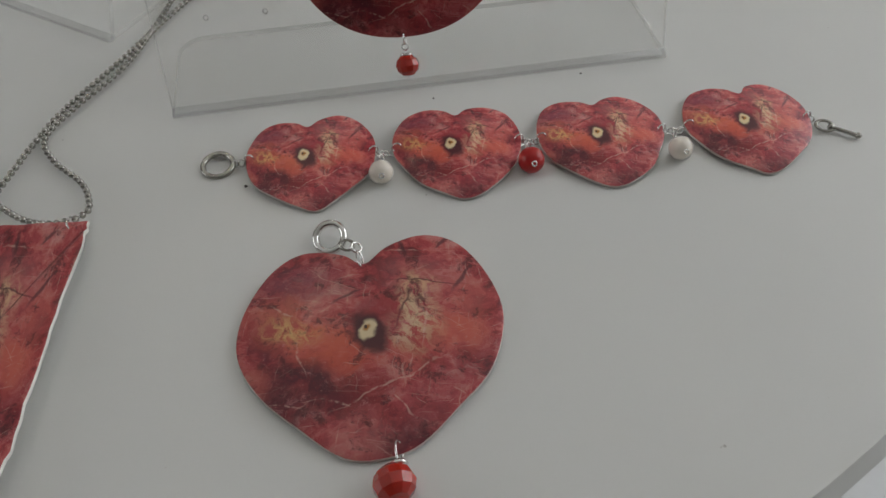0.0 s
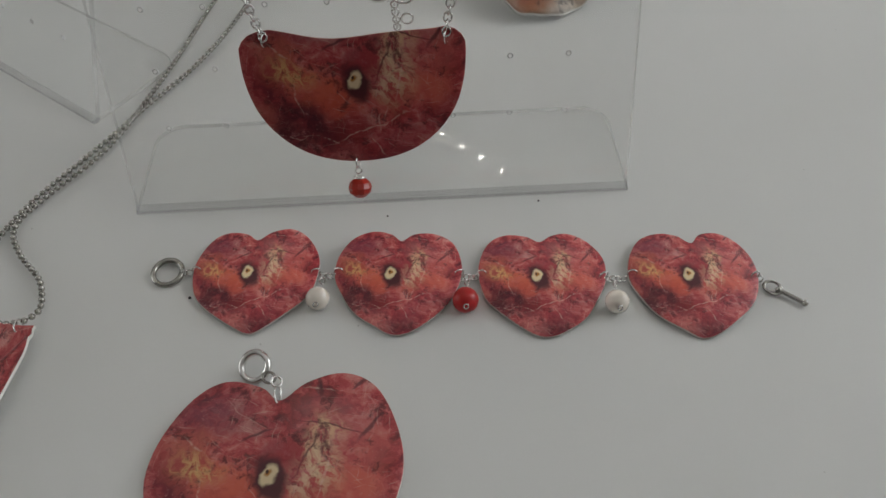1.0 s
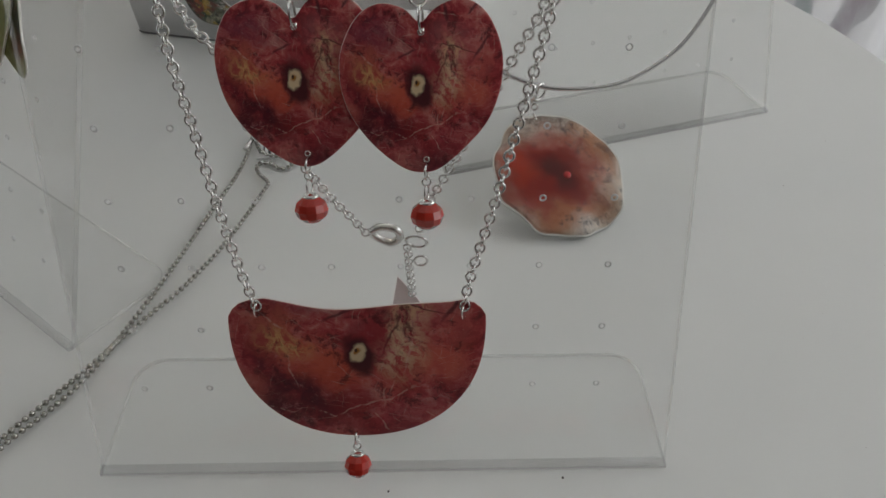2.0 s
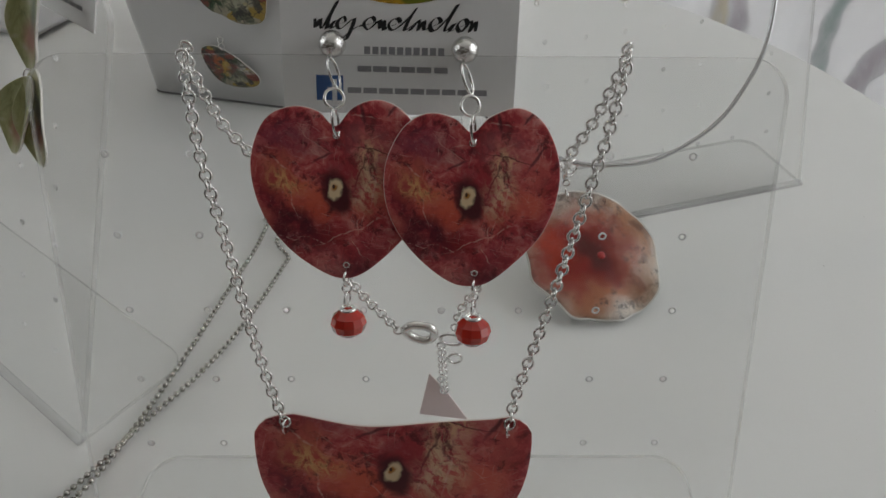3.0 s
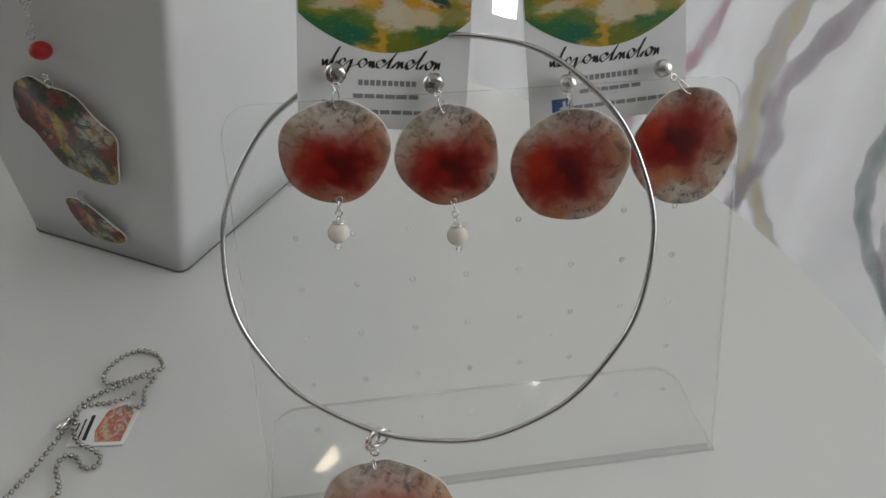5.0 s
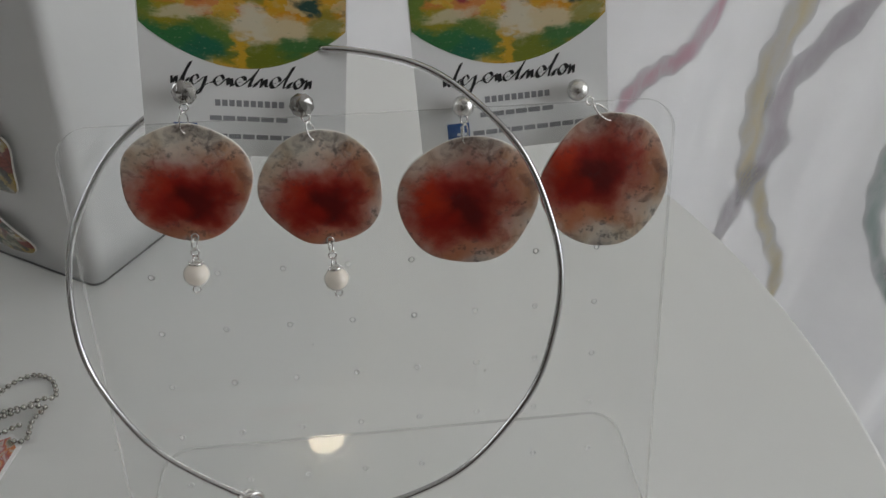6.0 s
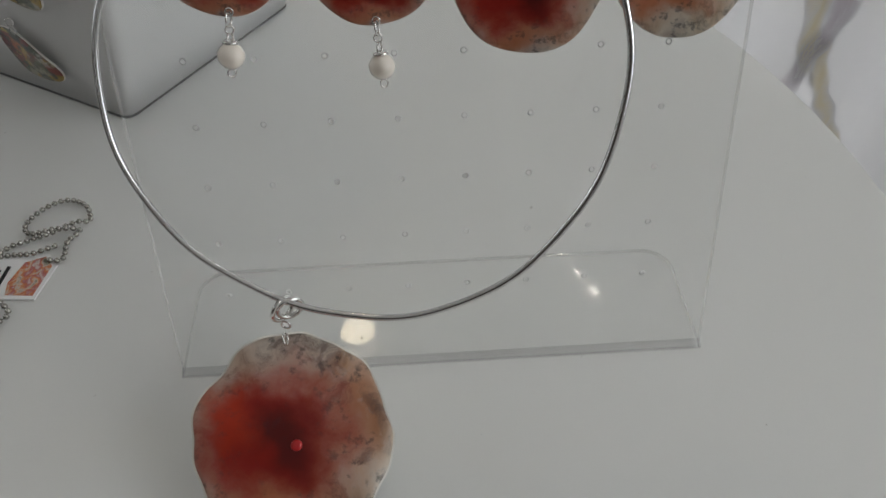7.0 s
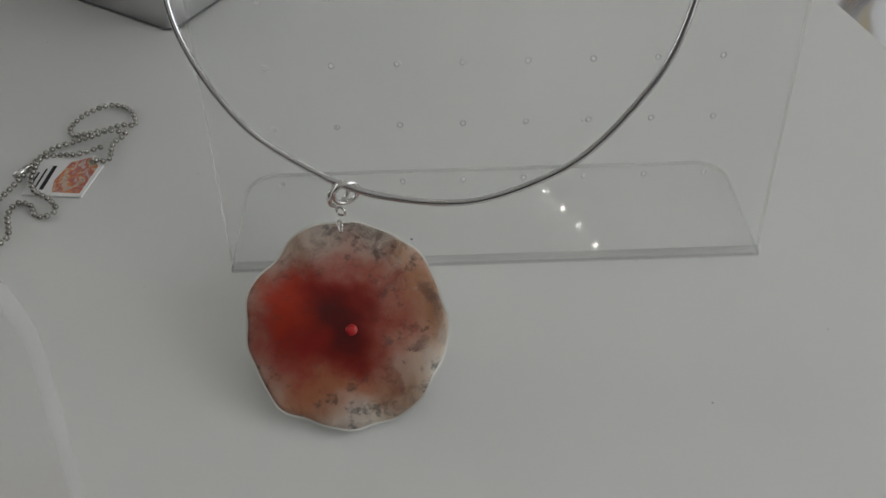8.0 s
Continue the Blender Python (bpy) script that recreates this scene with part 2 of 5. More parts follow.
def amber_print(name, cx, cy, rx, ry, turn=0.0, warm=0.8):
    """Cloudy cream resin with a deep red heart and dark specks, lit through from behind."""
    t = Tree(name)
    g = t.vmath("MULTIPLY", t.coords("Generated"), (1, 1, 0))
    v = t.vmath("ADD", g, t.vmath("MULTIPLY", t.vmath("SUBTRACT", t.noise(g, 3.4, 2, 0.5, colour=True), (0.5, 0.5, 0.5)), (0.30, 0.30, 0)))
    soft = t.noise(v, 3.2, 4, 0.5, 0.4)
    base = t.ramp(soft, [(0.32, (0.36, 0.25, 0.16)), (0.43, (0.70, 0.60, 0.47)), (0.56, (0.86, 0.80, 0.70)), (0.70, (0.64, 0.56, 0.50))])
    for bx, by, rx1, ry1, col, k in ((0.84, 0.62, 0.13, 0.20, (0.58, 0.24, 0.09), 0.75), (0.70, 0.40, 0.22, 0.14, (0.55, 0.28, 0.15), 0.6), (0.30, 0.24, 0.20, 0.08, (0.56, 0.30, 0.14), 0.5), (0.50, 0.93, 0.36, 0.06, (0.72, 0.69, 0.60), 0.5)):
        base = t.mix(t.math("MULTIPLY", t.blob(v, bx, by, rx1, ry1, 0.9), k), base, col)
    w = t.vmath("ADD", v, t.vmath("MULTIPLY", t.vmath("SUBTRACT", t.noise(g, 8.0, 5, 0.6, colour=True), (0.5, 0.5, 0.5)), (0.15, 0.15, 0)))
    smoke = t.math("MULTIPLY", t.remap(t.noise(w, 5.0, 5, 0.65), 0.48, 0.68), 0.75)
    base = t.mix(smoke, base, (0.13, 0.10, 0.10))
    milk = t.math("MULTIPLY", t.remap(t.noise(t.vmath("ADD", w, (7.0, 3.0, 0)), 5.0, 5, 0.62), 0.50, 0.70), 0.5)
    base = t.mix(milk, base, (0.72, 0.70, 0.66))
    base = t.mix(t.math("MULTIPLY", t.blob(w, cx, cy, rx * 1.45, ry * 1.4, 0.55, turn), 0.85), base, (0.46, 0.12, 0.06))
    base = t.mix(t.math("MULTIPLY", t.blob(w, cx, cy, rx * 1.15, ry * 1.12, 0.45, turn), 0.97), base, (0.46, 0.016, 0.008))
    base = t.mix(t.math("MULTIPLY", t.blob(w, cx + 0.05, cy - 0.02, rx * 0.72, ry * 0.75, 0.6, turn), 0.9), base, (0.11, 0.005, 0.005))
    base = t.mix(t.math("MULTIPLY", t.blob(w, cx - rx * 0.62, cy + ry * 0.45, 0.10, 0.12, 0.8), warm), base, (0.62, 0.050, 0.014))
    base = t.mix(t.math("MULTIPLY", t.blob(w, cx - rx * 0.2, cy - ry * 0.35, 0.08, 0.07, 0.8), 0.6), base, (0.48, 0.020, 0.008))
    base = t.mix(t.math("MULTIPLY", t.blob(w, cx, cy - ry * 1.35, rx * 0.9, 0.06, 0.9), 0.6), base, (0.62, 0.22, 0.08))
    dots = t.math("MULTIPLY", t.remap(t.noise(g, 17.0, 5, 0.62), 0.50, 0.66), t.remap(t.noise(t.vmath("ADD", g, (2.0, 5.0, 0)), 4.2, 3), 0.46, 0.54))
    veil = t.math("SUBTRACT", 1.0, t.math("MULTIPLY", t.blob(w, cx, cy, rx * 1.1, ry * 1.1, 0.5, turn), 0.75))
    base = t.mix(t.math("MULTIPLY", t.math("MULTIPLY", dots, veil), 0.65), base, (0.05, 0.046, 0.05))
    t.set(Base_Color=base, Roughness=0.36, Coat_Weight=0.12, Coat_Roughness=0.25)
    t.bump(t.noise(g, 9.0, 4), 0.15, 0.001)
    through_light = t.nodes.new("ShaderNodeBsdfTranslucent")
    t.links.new(base, through_light.inputs[0])
    both = t.nodes.new("ShaderNodeMixShader")
    both.inputs[0].default_value = 0.42
    t.links.new(t.shader.outputs[0], both.inputs[1])
    t.links.new(through_light.outputs[0], both.inputs[2])
    t.links.new(both.outputs[0], t.out.inputs[0])
    return t.material


def flower_print(name):
    """The garden painting on the cards: yellow, orange, greens and white."""
    t = Tree(name)
    g, v = flat_vector(t, 0.30)
    base = t.ramp(t.noise(v, 5.0, 5, 0.6, 0.8), [(0.34, (0.60, 0.48, 0.28)), (0.43, (0.58, 0.33, 0.012)), (0.53, (0.64, 0.27, 0.01)), (0.62, (0.66, 0.42, 0.10)), (0.72, (0.50, 0.36, 0.015))])
    w = t.vmath("ADD", g, t.vmath("MULTIPLY", t.vmath("SUBTRACT", t.noise(g, 9.0, 6, 0.7, colour=True), (0.5, 0.5, 0.5)), (0.22, 0.22, 0)))
    paint = t.cells(w, 9.0, [(0.0, (0.60, 0.33, 0.012)), (0.28, (0.66, 0.52, 0.30)), (0.40, (0.62, 0.26, 0.01)), (0.52, (0.20, 0.24, 0.02)), (0.60, (0.64, 0.40, 0.05)), (0.72, (0.60, 0.12, 0.05)), (0.80, (0.70, 0.62, 0.45))])
    base = t.mix(0.6, base, paint)
    for cx, cy, rx, ry, turn, col, k in (
        (0.30, 0.28, 0.16, 0.20, 30, (0.10, 0.20, 0.03), 0.9), (0.28, 0.18, 0.13, 0.10, -15, (0.012, 0.14, 0.075), 0.9), (0.62, 0.12, 0.20, 0.10, 8, (0.17, 0.20, 0.01), 0.95), (0.08, 0.30, 0.14, 0.16, 20, (0.03, 0.17, 0.05), 0.95), (0.12, 0.48, 0.10, 0.10, 0, (0.34, 0.28, 0.01), 0.85), (0.86, 0.72, 0.10, 0.05, 0, (0.70, 0.62, 0.50), 0.8), (0.93, 0.86, 0.06, 0.08, 0, (0.68, 0.48, 0.34), 0.8),
        (0.82, 0.24, 0.14, 0.08, 30, (0.05, 0.17, 0.04), 0.9), (0.90, 0.45, 0.08, 0.12, 0, (0.20, 0.22, 0.02), 0.7), (0.03, 0.62, 0.05, 0.16, 0, (0.14, 0.22, 0.03), 0.9),
        (0.17, 0.86, 0.07, 0.10, 0, (0.62, 0.12, 0.06), 0.85), (0.73, 0.86, 0.13, 0.07, 15, (0.66, 0.10, 0.05), 0.9), (0.30, 0.70, 0.045, 0.07, 0, (0.35, 0.03, 0.05), 0.9),
        (0.37, 0.84, 0.09, 0.05, 25, (0.02, 0.12, 0.06), 0.85), (0.55, 0.72, 0.07, 0.07, 0, (0.08, 0.18, 0.03), 0.7), (0.54, 0.40, 0.07, 0.16, 5, (0.72, 0.64, 0.48), 0.9),
        (0.72, 0.36, 0.10, 0.08, 0, (0.70, 0.58, 0.36), 0.8), (0.82, 0.58, 0.06, 0.05, -10, (0.012, 0.06, 0.05), 0.9), (0.20, 0.50, 0.12, 0.05, 15, (0.70, 0.62, 0.42), 0.7), (0.47, 0.10, 0.03, 0.18, -6, (0.62, 0.36, 0.02), 0.9)):
        base = t.mix(t.math("MULTIPLY", t.blob(v, cx, cy, rx * 1.15, ry * 1.15, 0.35, turn), min(1, k * 1.1)), base, tuple(c * 0.92 for c in col))
    fleck = t.remap(t.noise(g, 38.0, 4, 0.7), 0.57, 0.68)
    base = t.mix(t.math("MULTIPLY", fleck, 0.2), base, (0.66, 0.62, 0.45))
    dark = t.remap(t.noise(g, 12.0, 7, 0.78, 0.5), 0.57, 0.66)
    base = t.mix(t.math("MULTIPLY", dark, 0.4), base, (0.02, 0.05, 0.03))
    tone = t.nodes.new("ShaderNodeGamma")
    tone.inputs[1].default_value = 0.98
    t.links.new(base, tone.inputs[0])
    t.set(Base_Color=tone.outputs[0], Roughness=0.45)
    return t.material


def mosaic_print(name):
    """Dark marbled painting in red, ochre, green, white and black."""
    t = Tree(name)
    g, v = flat_vector(t)
    base = t.ramp(t.noise(v, 4.5, 7, 0.7, 1.4), [(0.34, (0.012, 0.018, 0.014)), (0.43, (0.07, 0.09, 0.04)), (0.49, (0.34, 0.32, 0.20)), (0.54, (0.10, 0.05, 0.02)), (0.60, (0.42, 0.38, 0.27)), (0.66, (0.04, 0.045, 0.03))])
    w = t.vmath("ADD", g, t.vmath("MULTIPLY", t.vmath("SUBTRACT", t.noise(g, 8.0, 6, 0.7, colour=True), (0.5, 0.5, 0.5)), (0.28, 0.28, 0)))
    paint = t.cells(w, 8.0, [(0.0, (0.02, 0.025, 0.02)), (0.30, (0.30, 0.04, 0.03)), (0.40, (0.50, 0.36, 0.06)), (0.48, (0.05, 0.09, 0.04)), (0.58, (0.50, 0.46, 0.36)), (0.68, (0.06, 0.05, 0.04)), (0.78, (0.16, 0.18, 0.12))])
    base = t.mix(0.75, base, paint)
    for cx, cy, rx, ry, col, k in ((0.14, 0.60, 0.12, 0.18, (0.20, 0.015, 0.02), 0.9), (0.30, 0.64, 0.10, 0.14, (0.58, 0.16, 0.02), 0.85), (0.44, 0.52, 0.08, 0.20, (0.60, 0.40, 0.06), 0.8),
                                  (0.55, 0.50, 0.07, 0.14, (0.25, 0.03, 0.03), 0.7), (0.35, 0.22, 0.16, 0.08, (0.03, 0.09, 0.03), 0.85), (0.80, 0.58, 0.15, 0.16, (0.60, 0.58, 0.53), 0.9), (0.66, 0.26, 0.14, 0.10, (0.52, 0.50, 0.38), 0.8)):
        base = t.mix(t.math("MULTIPLY", t.math("MULTIPLY", t.blob(w, cx, cy, rx, ry, 0.3), k), t.remap(t.noise(w, 9.0, 5, 0.7), 0.40, 0.52)), base, col)
    crack = t.remap(t.voronoi_edge(v, 7.0), 0.05, 0.0)
    base = t.mix(t.math("MULTIPLY", crack, 0.6), base, (0.02, 0.018, 0.015))
    tone = t.nodes.new("ShaderNodeGamma")
    tone.inputs[1].default_value = 1.3
    t.links.new(base, tone.inputs[0])
    t.set(Base_Color=tone.outputs[0], Roughness=0.3, Coat_Weight=0.3, Coat_Roughness=0.1)
    t.bump(t.noise(g, 14.0, 4), 0.2, 0.001)
    return t.material


def olive_print(name):
    t = Tree(name)
    g, v = flat_vector(t)
    base = t.ramp(t.noise(v, 3.0, 4, 0.6, 0.5), [(0.3, (0.16, 0.18, 0.05)), (0.5, (0.38, 0.38, 0.18)), (0.7, (0.58, 0.57, 0.42))])
    base = t.mix(t.math("MULTIPLY", t.blob(v, 0.55, 0.35, 0.2, 0.15, 0.8), 0.8), base, (0.35, 0.10, 0.08))
    base = t.mix(t.math("MULTIPLY", t.blob(v, 0.6, 0.6, 0.12, 0.2, 0.8), 0.7), base, (0.03, 0.07, 0.05))
    t.set(Base_Color=base, Roughness=0.35)
    return t.material


def acrylic(name, glance=0.27):
    """Clear thin sheet: it lets the view straight through, mirrors by its angle, and carries a thin film of dust."""
    t = Tree(name)
    t.nodes.remove(t.shader)
    clear = t.nodes.new("ShaderNodeBsdfTransparent")
    clear.inputs[0].default_value = (0.994, 0.996, 0.995, 1)
    gloss = t.nodes.new("ShaderNodeBsdfGlossy")
    gloss.inputs["Roughness"].default_value = 0.02
    edge = t.nodes.new("ShaderNodeLayerWeight")
    edge.inputs[0].default_value = 0.5
    sheet = t.nodes.new("ShaderNodeMixShader")
    t.links.new(t.remap(t.math("POWER", edge.outputs["Facing"], 4.5), 0.0, 1.0, 0.026, 0.026 + glance), sheet.inputs[0])
    t.links.new(clear.outputs[0], sheet.inputs[1])
    t.links.new(gloss.outputs[0], sheet.inputs[2])
    film = t.nodes.new("ShaderNodeBsdfDiffuse")
    film.inputs[0].default_value = (0.86, 0.87, 0.88, 1)
    dust = t.remap(t.noise(t.coords(), 700.0, 3, 0.6), 0.4, 0.8, 0.006, 0.022)
    both = t.nodes.new("ShaderNodeMixShader")
    t.links.new(dust, both.inputs[0])
    t.links.new(sheet.outputs[0], both.inputs[1])
    t.links.new(film.outputs[0], both.inputs[2])
    t.links.new(both.outputs[0], t.out.inputs[0])
    return t.material


def sawn_acrylic(name, grey, clear):
    """The sawn edge of the clear sheet: part see-through, part frosted."""
    t = Tree(name)
    t.set(Base_Color=t.mix(t.noise(t.coords(), 160.0, 3), tuple(v * 0.85 for v in grey), grey), Roughness=0.28)
    t.bump(t.noise(t.coords(), 900.0, 2), 0.2, 0.0003)
    glass = t.nodes.new("ShaderNodeBsdfTransparent")
    both = t.nodes.new("ShaderNodeMixShader")
    both.inputs[0].default_value = clear
    t.links.new(t.shader.outputs[0], both.inputs[1])
    t.links.new(glass.outputs[0], both.inputs[2])
    t.links.new(both.outputs[0], t.out.inputs[0])
    return t.material


def thin_cloth(name, dye=None, thin=0.45):
    """White woven cloth that lets some daylight through; a dye soaks out softly towards its edges."""
    t = Tree(name)
    c = t.coords()
    col = t.mix(t.noise(c, 14.0, 4), (0.70, 0.70, 0.715), (0.78, 0.78, 0.785))
    if dye:
        soak = t.nodes.new("ShaderNodeAttribute")
        soak.attribute_name = "wash"
        streaks = t.remap(t.noise(t.vmath("MULTIPLY", c, (60.0, 1.0, 14.0)), 1.0, 5, 0.6, 0.5), 0.30, 0.62, 0.15, 0.62)
        col = t.mix(t.math("MULTIPLY", soak.outputs["Fac"], streaks), col, dye)
    t.set(Base_Color=col, Roughness=0.9)
    t.bump(t.noise(c, 700.0, 2), 0.2, 0.0004)
    inner = t.nodes.new("ShaderNodeBsdfTranslucent")
    t.links.new(col, inner.inputs[0])
    both = t.nodes.new("ShaderNodeMixShader")
    both.inputs[0].default_value = thin
    t.links.new(t.shader.outputs[0], both.inputs[1])
    t.links.new(inner.outputs[0], both.inputs[2])
    t.links.new(both.outputs[0], t.out.inputs[0])
    return t.material


def painted_top(name):
    """White lacquered board: faint smudges, dust and hair scratches."""
    t = Tree(name)
    c = t.coords()
    big = t.noise(c, 5.0, 4)
    fine = t.noise(c, 900.0, 2)
    col = t.mix(big, (0.70, 0.705, 0.69), (0.77, 0.775, 0.765))
    col = t.mix(t.remap(t.noise(c, 220.0, 2, 0.4), 0.77, 0.82), col, (0.45, 0.44, 0.42))
    col = t.mix(t.math("MULTIPLY", fine, 0.12), col, (0.6, 0.6, 0.58))
    t.set(Base_Color=col, Roughness=t.remap(t.noise(c, 25.0, 4), 0.3, 0.7, 0.30, 0.46))
    t.bump(t.noise(c, 120.0, 3), 0.02, 0.0005)
    return t.material


def glow(name, colour, strength):
    t = Tree(name)
    t.set(Base_Color=(*colour, 1), Emission_Color=(*colour, 1), Emission_Strength=strength)
    return t.material


def hammered(name):
    """Bright silver with a fine hammered surface."""
    t = Tree(name)
    t.set(Base_Color=(0.76, 0.75, 0.73, 1), Metallic=1.0, Roughness=0.16)
    t.bump(t.noise(t.coords(), 700.0, 3), 0.6, 0.0008)
    return t.material


RED = red_print("lacquered_red_print")
RED_EAR = red_print("lacquered_red_print_earring", 0.0, 1.0, (0.478, 0.530), 1.25, 1.06)
RED_LINK = red_print("lacquered_red_print_small", 0.0, 1.0, (0.450, 0.535), 1.2, 1.25)
RED_MOON = red_print("lacquered_red_print_half", 0.11, 0.66, (0.497, 0.530), 0.95, 0.88)
RED_WIDE = red_print("lacquered_red_print_tall", 0.02, 1.0)
AMBER = amber_print("cloudy_red_resin", 0.40, 0.48, 0.29, 0.28)
AMBER_PENDANT = amber_print("cloudy_red_resin_pendant", 0.39, 0.51, 0.285, 0.255, -15)
AMBER_LOW = amber_print("cloudy_red_resin_low", 0.48, 0.385, 0.31, 0.25, 0.0, 0.3)
AMBER_LEFT = amber_print("cloudy_red_resin_left", 0.38, 0.58, 0.32, 0.25, 15)
FLOWER = flower_print("garden_print")
MOSAIC = mosaic_print("marbled_print")
OLIVE = olive_print("olive_print")
CLEAR = acrylic("clear_acrylic")
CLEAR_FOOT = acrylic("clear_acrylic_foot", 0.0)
SAWN = sawn_acrylic("sawn_acrylic", (0.72, 0.73, 0.72), 0.74)
# Frosted hole edges, coloured paler to paint in their glints.
GLINT_FROST = sawn_acrylic("glint_tinted_drilled_acrylic", (0.90, 0.91, 0.91), 0.25)
# The bent part of the sheet; its whitish haze is painted as colour.
BENT = sawn_acrylic("haze_tinted_bend", (0.94, 0.95, 0.96), 0.86)
TOP = painted_top("white_lacquer")
RIM = plain("cream_resin_edge", (0.60, 0.52, 0.48), 0.4, grain=0.15)
PALE_RIM = plain("pale_resin_edge", (0.86, 0.84, 0.79), 0.3, grain=0.12)
HAMMERED = hammered("hammered_silver")
SILVER = plain("bright_silver", (0.76, 0.75, 0.73), 0.13, 1.0, 0.05, 900)
STEEL = plain("dull_steel", (0.42, 0.41, 0.38), 0.24, 1.0, 0.12, 900)
WIRE = plain("polished_steel_wire", (0.62, 0.62, 0.63), 0.13, 1.0, 0.05, 700)
CARD = plain("white_card", (0.84, 0.84, 0.84), 0.6, grain=0.03)
INK = plain("black_ink", (0.015, 0.014, 0.016), 0.6)
GREY_INK = plain("grey_ink", (0.28, 0.28, 0.30), 0.6)
BLUE_INK = plain("blue_ink", (0.03, 0.10, 0.30), 0.6)
PAPER_WHITE = plain("white_ink", (0.75, 0.78, 0.82), 0.6)
RED_GLASS = plain("red_faceted_glass", (0.45, 0.020, 0.010), 0.22, grain=0.25, scale=500, Coat_Weight=0.5, Coat_Roughness=0.05)
CORAL = plain("red_coral", (0.46, 0.014, 0.015), 0.35, grain=0.15)
PEARL = plain("pearl", (0.86, 0.79, 0.70), 0.16, grain=0.08, scale=300, bump=0.1, Sheen_Weight=0.2, Coat_Weight=0.5, Coat_Roughness=0.1)
STRASS = plain("cut_crystal", (0.42, 0.41, 0.40), 0.06, 0.85, 0.3, 1200)
BOX_WHITE = plain("white_coated_board", (0.66, 0.66, 0.66), 0.45, grain=0.03, scale=60)
TRAY = plain("grey_plastic", (0.46, 0.46, 0.47), 0.35, grain=0.06, scale=120)
DARK_GREY = plain("matt_dark_grey", (0.16, 0.16, 0.16), 0.8)
PINK = plain("pale_pink_plastic", (0.80, 0.66, 0.65), 0.4)
DUST = plain("dark_dust", (0.06, 0.05, 0.05), 0.9)
# Unseen south and west walls, made dark to weaken bounce and reflections.
DARK_WALL = plain("dark_unseen_wall", (0.13, 0.11, 0.095), 0.7, grain=0.2, scale=20)
GREY_WALL = plain("grey_ceiling", (0.52, 0.51, 0.49), 0.9, grain=0.08, scale=30)
WALL = plain("white_plaster", (0.72, 0.72, 0.70), 0.9, grain=0.05, scale=30, bump=0.1)
FLOOR = plain("pale_floor", (0.74, 0.75, 0.76), 0.6, grain=0.2, scale=20)
CLOTH = thin_cloth("white_cloth")
YELLOW_DYE = thin_cloth("yellow_dye", (0.74, 0.62, 0.32), 0.6)
MAUVE_DYE = thin_cloth("mauve_dye", (0.52, 0.44, 0.50), 0.6)
GREEN_DYE = thin_cloth("green_dye", (0.30, 0.44, 0.40), 0.6)
PINK_DYE = thin_cloth("pink_dye", (0.68, 0.32, 0.42), 0.6)
LAMP_WARM = glow("warm_lamp_glass", (1.0, 0.86, 0.62), 26.0)
LAMP_SMALL = glow("small_lamp_glass", (1.0, 0.93, 0.82), 70.0)
SKY_GLOW = glow("daylight_pane", (0.93, 0.97, 1.0), 1.6)


# ---- mesh helpers ----
def mesh_of(name, verts, faces, materials, slots=None, smooth=True):
    me = bpy.data.meshes.new(name)
    me.from_pydata([tuple(v) for v in verts], [], faces)
    for m in materials if isinstance(materials, (list, tuple)) else [materials]:
        me.materials.append(m)
    if slots is not None:
        me.polygons.foreach_set("material_index", slots)
    me.polygons.foreach_set("use_smooth", [smooth] * len(me.polygons))
    me.update()
    return me


def part(name, me, parent, m=None, label=""):
    ob = new(name, me)
    ob.parent = parent
    if m is not None:
        ob.matrix_basis = m
    return tagged(ob, label)


def thing(name, m, label, category, group="", kind=""):
    ob = new(name)
    ob.empty_display_size = 0.01
    ob.matrix_basis = m
    return tagged(ob, label, category, group, kind)


def place(x, y, z=0.0, turn=0.0):
    return pose(x, y, z, 0, 0, turn)


def ring_mesh(name, R, r, material, seg=16, sides=7, stretch=1.0, gap=0.0):
    """A wire ring in its xy plane."""
    vs, fs = [], []
    for i in range(seg):
        a = 2 * math.pi * i / seg
        for j in range(sides):
            b = 2 * math.pi * j / sides
            d = R + r * math.cos(b)
            vs.append((d * math.cos(a) * stretch, d * math.sin(a), r * math.sin(b)))
    for i in range(seg):
        for j in range(sides):
            p, q = (i + 1) % seg, (j + 1) % sides
            fs.append((i * sides + j, p * sides + j, p * sides + q, i * sides + q))
    return mesh_of(name, vs, fs, material)


def ball_mesh(name, R, material, seg=12, rings=8, flat=1.0, facets=False, wobble=0.0, seed=0):
    vs, fs = [(0, 0, R * flat)], []
    rnd = random.Random(seed)
    for i in range(1, rings):
        a = math.pi * i / rings
        for j in range(seg):
            b = 2 * math.pi * (j + (0.5 if facets == "tri" and i % 2 else 0)) / seg
            k = R * (1 + wobble * (rnd.random() - 0.5))
            vs.append((k * math.sin(a) * math.cos(b), k * math.sin(a) * math.sin(b), k * math.cos(a) * flat))
    vs.append((0, 0, -R * flat))
    for j in range(seg):
        fs.append((0, 1 + j, 1 + (j + 1) % seg))
        for i in range(rings - 2):
            p, q = 1 + i * seg, 1 + (i + 1) * seg
            if facets == "tri":
                a, b, c, d = p + j, p + (j + 1) % seg, q + j, q + (j + 1) % seg
                fs += [(a, c, d), (a, d, b)] if (i % 2) else [(a, c, b), (b, c, d)]
            else:
                fs.append((p + j, q + j, q + (j + 1) % seg, p + (j + 1) % seg))
        fs.append((len(vs) - 1, 1 + (rings - 2) * seg + (j + 1) % seg, 1 + (rings - 2) * seg + j))
    return mesh_of(name, vs, fs, material, smooth=not facets)


